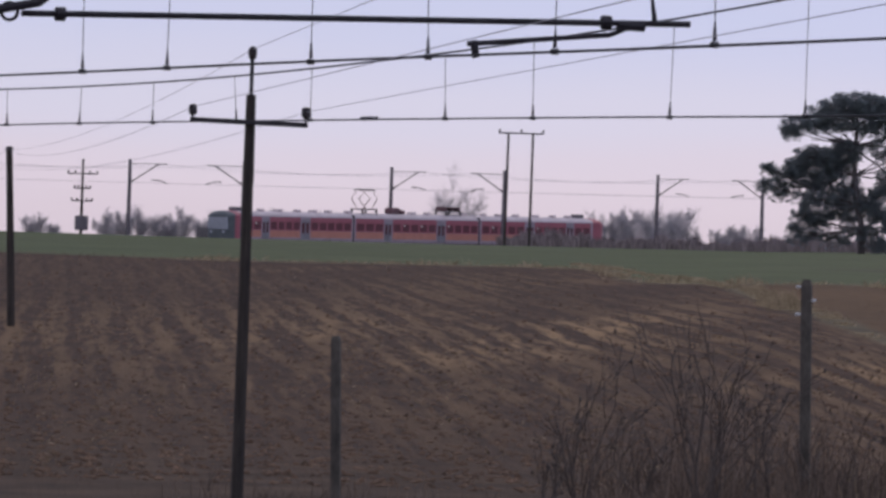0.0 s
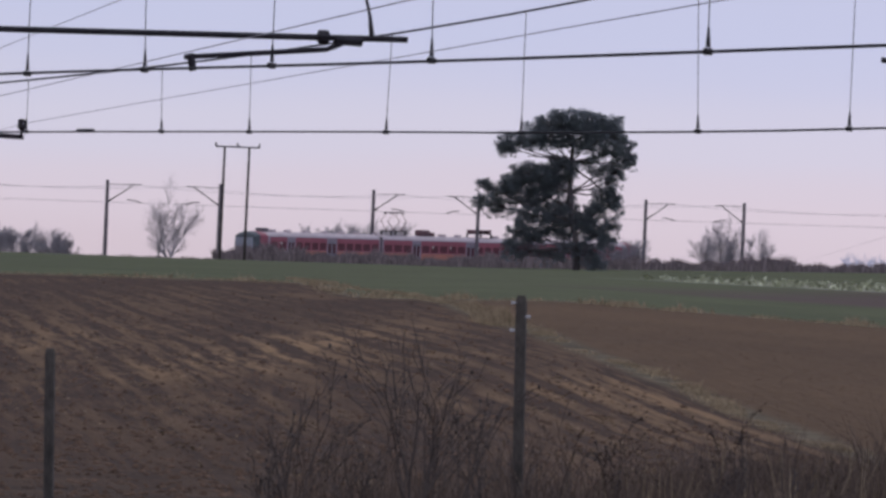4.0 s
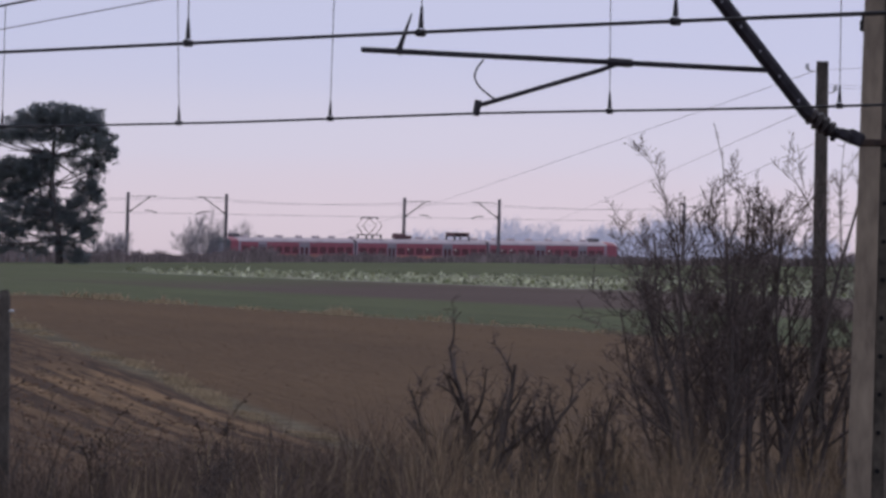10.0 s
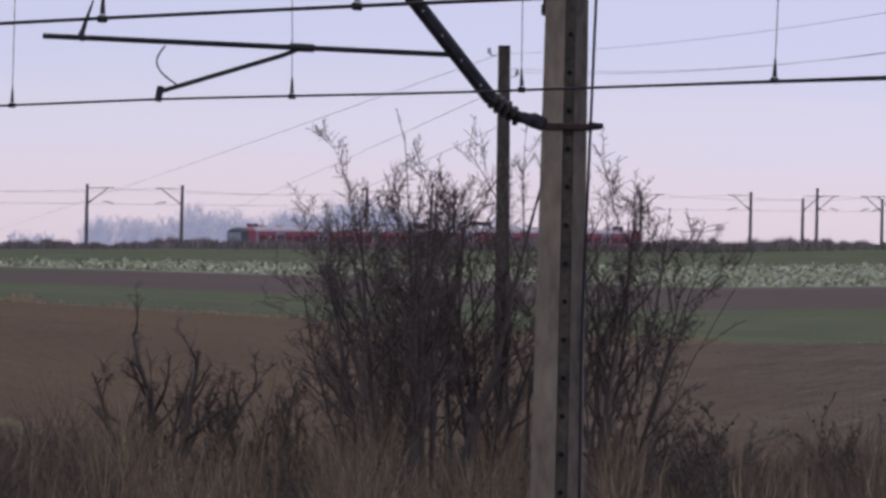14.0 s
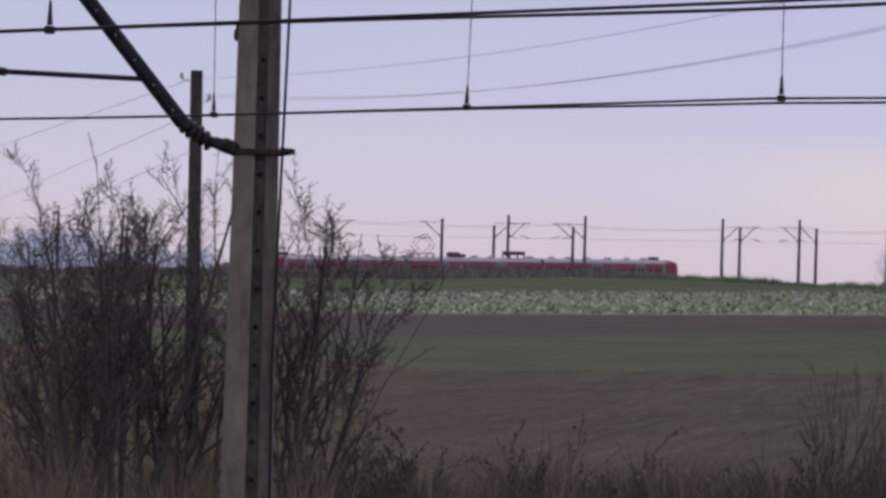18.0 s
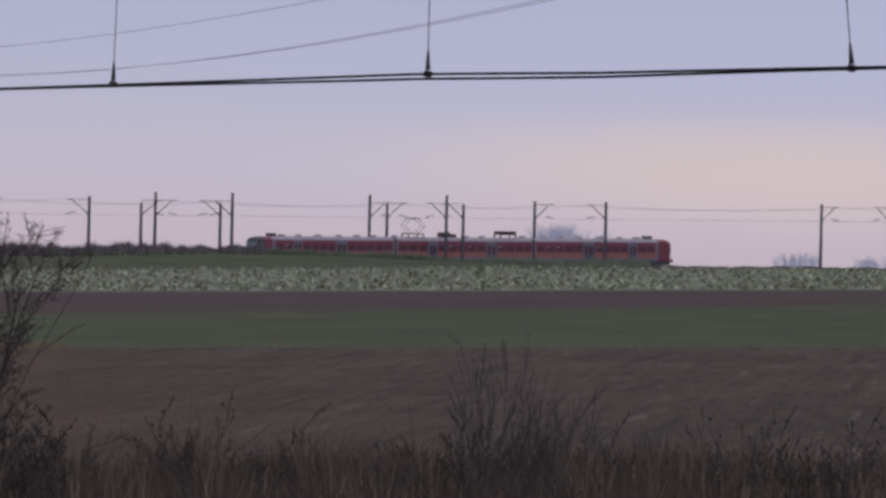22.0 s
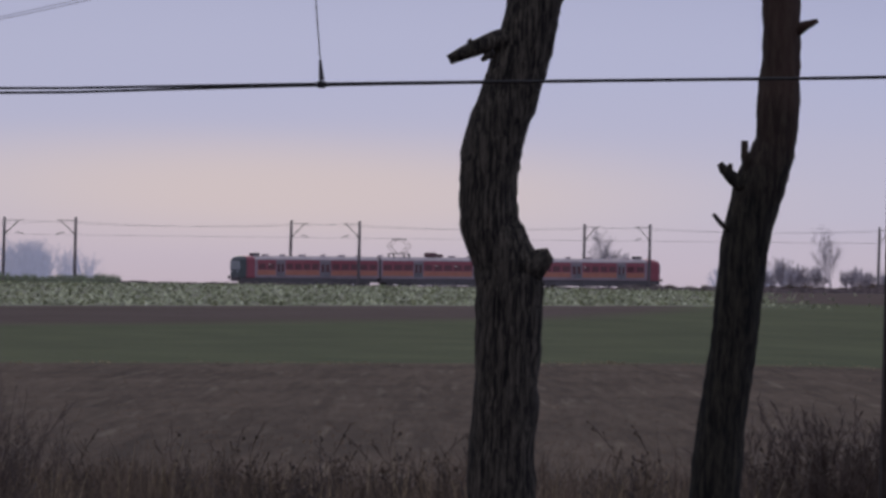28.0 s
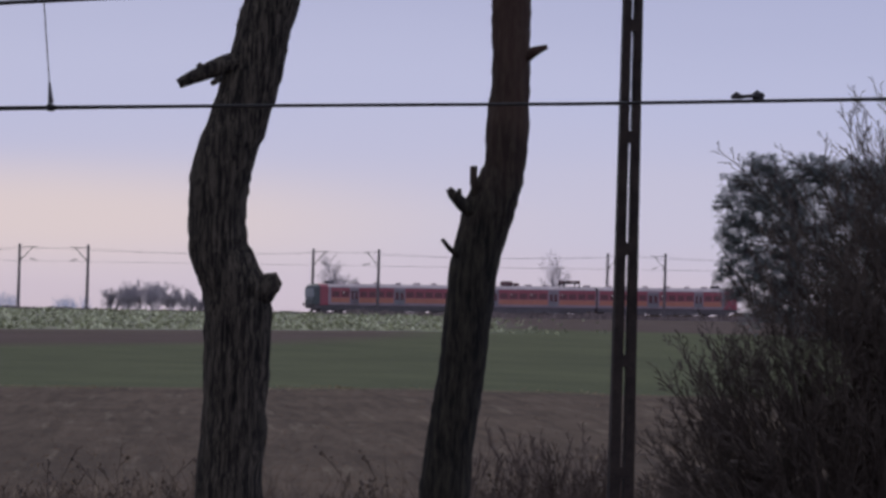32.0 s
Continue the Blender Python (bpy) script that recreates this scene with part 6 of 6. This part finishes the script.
blades("dark_weeds", "dark clumps of rotting weeds on the bank", "weeds", x, y, g.uniform(0.3, 1.15, len(x)), 0.016, g.uniform(0.3, 1.4, len(x)), dark_twig, 31, lumpy=0.6)

# grass verge between the fields, and the rim of the ploughland
def verge_x(y):
    k = np.clip((y - 155) / 120, 0, 1)
    return 17.3 + 3.4 * k * k * (3 - 2 * k) - 0.21 * y


def rim_y(x):
    k = np.clip((x + 47) / 14, 0, 1)
    return 312 - 59 * k * k * (3 - 2 * k)


g = np.random.default_rng(21)
y = 1 / np.sqrt(g.uniform(1 / 330 ** 2, 1 / 126 ** 2, 21000))
y = np.where(g.random(21000) < 0.6, g.uniform(126, 330, 21000), y)
y = y[np.sin(y * 0.31) + np.sin(y * 0.83 + 1) + g.normal(0, 0.8, 21000) > -0.5]
n = len(y)
x = verge_x(y) + g.normal(0, 0.17, n) + 0.2 * np.sin(y * 0.17)
tall = (0.8 + 0.35 * np.sin(y * 0.12 + 2) * np.sin(y * 0.047)) * np.interp(y, (150, 200, 260), (0.8, 1.3, 1.5))
blades("verge_grass", "pale dry grass along the field boundary", "grass", x, y, g.uniform(0.05, 0.22, n) * tall, 0.019, g.uniform(0.3, 1.2, n), pale_grass, 15)
n = 1100
y = g.normal(205, 4, n)
blades("grass_tuft", "tall pale grass tuft on the field boundary", "grass", verge_x(y) + g.normal(-0.25, 0.24, n), y, g.uniform(0.15, 0.62, n) * np.exp(-((y - 207) / 7) ** 2), 0.024, g.uniform(0.15, 0.6, n), pale_grass, 23)
n = 13000
x = np.where(g.random(n) < 0.72, g.uniform(-62, 4, n), g.uniform(0, 60, n))
y = rim_y(x) + g.normal(0, 1.8, n) + 1.5 * np.sin(x * 0.33)
keep = np.sin(x * 0.9) + np.sin(x * 2.3 + 1) + g.normal(0, 0.7, n) > -0.4
x, y = x[keep], y[keep]
n = len(x)
tall = 0.5 + 0.5 * (np.sin(x * 0.41 + 1) * np.sin(x * 1.13) > 0.1)
blades("rim_grass", "dry grass tufts along the edge of the ploughland", "grass", x, y, g.uniform(0.04, 0.42, n) * tall * np.where(x > 4, 0.45, 1), 0.035, g.uniform(0.3, 1.0, n), pale_grass, 16)

# pale leaf heaps of the cut crop
b = g.uniform(1640, 6700, 26000)
d = g.uniform(500, 840, 26000)
t = (b - MID) / U
x, y = d * np.sin(t), d * np.cos(t)
keep = (x > -52 + g.uniform(-7, 7, 26000)) & (y - 1.6 * x < 697 + g.uniform(-8, 8, 26000)) & (y > 510 + g.uniform(-6, 6, 26000)) & (x < 0.168 * y + g.normal(0, 4, 26000))
x, y = x[keep], y[keep]
blades("cut_crop_leaves", "pale leaf remains of a harvested crop", "crop", x, y, g.uniform(0.15, 0.55, len(x)), 0.26, g.uniform(0.3, 1.2, len(x)), pale_crop, 17)

# weeds on the crest before the far railway
for b0, b1, n, h0, h1, mt, nm in ((-400, 900, 5000, 0.2, 0.8, crest_weed, "crest_weeds"), (900, 2850, 24000, 1.0, 2.3, crest_weed, "crest_weeds"), (880, 1900, 12000, 1.3, 2.9, crest_weed, "crest_weeds"), (2850, 3350, 7000, 0.4, 1.2, green_blade, "crest_grass"), (3250, 4000, 11000, 0.35, 1.15, green_blade, "crest_grass"), (3600, 4150, 3000, 0.3, 0.8, green_blade, "crest_grass"), (2880, 3620, 11000, 1.0, 3.0, crest_weed, "crest_weeds"), (3200, 4300, 5200, 0.6, 1.9, pale_green, "crest_grass"), (3900, 4700, 3000, 0.2, 0.7, crest_weed, "crest_weeds"), (4300, 6700, 4000, 0.15, 0.5, crest_weed, "crest_weeds"), (5180, 6700, 12000, 0.5, 1.5, crest_weed, "crest_weeds")):
    b = g.uniform(b0, b1, n)
    d = np.interp(b, LINE_B, LINE_D) * 0.905 + g.normal(0, 6, n)
    t = (b - MID) / U
    hump = 0.72 + 0.22 * np.sin(b * 0.021) * np.sin(b * 0.0073 + 1) + 0.16 * np.sin(b * 0.113 + 2 * np.sin(b * 0.031)) * np.sin(b * 0.047)
    blades(nm, "weeds and stalks along the crest of the fields", "weeds", d * np.sin(t), d * np.cos(t), g.uniform(h0, h1, n) * hump, 0.10, g.uniform(0.1, 0.5, n), mt, 18 + b0, lumpy=0.25)

# low growth beside the far track
for b0, b1, n, h0, h1, mt, nm in ((3900, 6700, 9000, 0.3, 1.1, crest_weed, "trackside_weeds"), (5230, 6000, 9000, 0.8, 2.2, brown_weed, "trackside_weeds"), (1600, 3100, 6000, 0.3, 1.0, crest_weed, "trackside_weeds"), (3950, 6500, 16000, 0.45, 1.05, crest_weed, "bank_weeds")):
    b = g.uniform(b0, b1, n)
    d = np.interp(b, LINE_B, LINE_D) + (g.uniform(10, 24, n) if nm == "trackside_weeds" else g.uniform(-13, -8, n))
    t = (b - MID) / U
    hump = 0.75 + 0.3 * np.sin(b * 0.037) * np.sin(b * 0.0113 + 1) + 0.14 * np.sin(b * 0.21)
    blades(nm, "low dead weeds beside the far track", "weeds", d * np.sin(t), d * np.cos(t), g.uniform(h0, h1, n) * hump, 0.12, g.uniform(0.1, 0.6, n), mt, 40 + b0, lumpy=0.25)

# clods and straw lying on the ploughland
def lumps(name, label, x, y, size, flat, mat_, seed):
    """Rough clods, one at each place, in one mesh."""
    rng = np.random.default_rng(seed)
    n = len(x)
    z = ground_many(x, y)
    r = rng.uniform(0.6, 1.4, (n, 6)) * size[:, None]
    a = rng.uniform(0, np.pi / 2, n)
    v = np.empty((n, 6, 3))
    for k in range(4):
        v[:, k, 0] = x + np.cos(a + k * np.pi / 2) * r[:, k]
        v[:, k, 1] = y + np.sin(a + k * np.pi / 2) * r[:, k]
        v[:, k, 2] = z + 0.1 * r[:, k]
    for k, s in ((4, 1.0), (5, -0.6)):
        v[:, k, 0], v[:, k, 1] = x + 0.3 * (r[:, k] - size), y
        v[:, k, 2] = z + s * flat * r[:, k]
    o = np.arange(n)[:, None, None] * 6
    f = (o + np.array([[0, 1, 4], [1, 2, 4], [2, 3, 4], [3, 0, 4], [1, 0, 5], [2, 1, 5], [3, 2, 5], [0, 3, 5]])[None]).reshape(-1, 3)
    me = bpy.data.meshes.new(name)
    me.from_pydata(v.reshape(-1, 3).tolist(), [], f.tolist())
    me.materials.append(mat_)
    tagged(new(name, me), label, "soil", kind="stuff")


def field_places(seed, n, b0, b1, d0, d1):
    g = np.random.default_rng(seed)
    d = 1 / np.sqrt(g.uniform(1 / d1 ** 2, 1 / d0 ** 2, n))
    t = (g.uniform(b0, b1, n) - MID) / U
    return d * np.sin(t), d * np.cos(t), g


x, y, g = field_places(31, 9000, -500, 2000, 98, 330)
row = np.round((x + 0.216 * y) / 0.62) * 0.62 + g.normal(0, 0.15, len(x))
x = row - 0.216 * y
keep = x < verge_x(y) - 1.0
x, y = x[keep], y[keep]
lumps("soil_clods", "dark turned clods on the ploughed slope", x, y, g.uniform(0.02, 0.075, len(x)), 0.6, soil_lump, 32)
x, y, g = field_places(33, 34000, -500, 2000, 98, 330)
row = np.round((x + 0.216 * y) / 0.93) * 0.93 + g.normal(0, 0.16, len(x))
x = row - 0.216 * y
keep = (x < verge_x(y) - 1.0) & (np.sin(row * 0.9 + 1) + np.sin(y * 0.045 + row * 0.13) + g.normal(0, 0.5, len(x)) > 0.15)
x, y = x[keep], y[keep]
blades("straw_litter", "pale straw lying along the furrows of the slope", "straw", x, y, g.uniform(0.02, 0.13, len(x)), 0.045, g.uniform(0.8, 2.5, len(x)), dry_grass, 34)
x, y, g = field_places(35, 21000, 1500, 6800, 98, 250)
keep = (x > verge_x(y) + 0.6) & (y < 250)
x, y = x[keep], y[keep]
lumps("soil_clods", "brown clods on the flat ploughland", x, y, g.uniform(0.012, 0.036, len(x)), 0.5, soil_lump, 36)
x, y, g = field_places(37, 6000, 2800, 6800, 98, 250)
keep = y < 250
x, y = x[keep], y[keep]
blades("stubble", "dry stubble on the flat ploughland", "stubble", x, y, g.uniform(0.02, 0.12, len(x)), 0.03, g.uniform(0.5, 2.0, len(x)), dry_grass, 38)

motions()
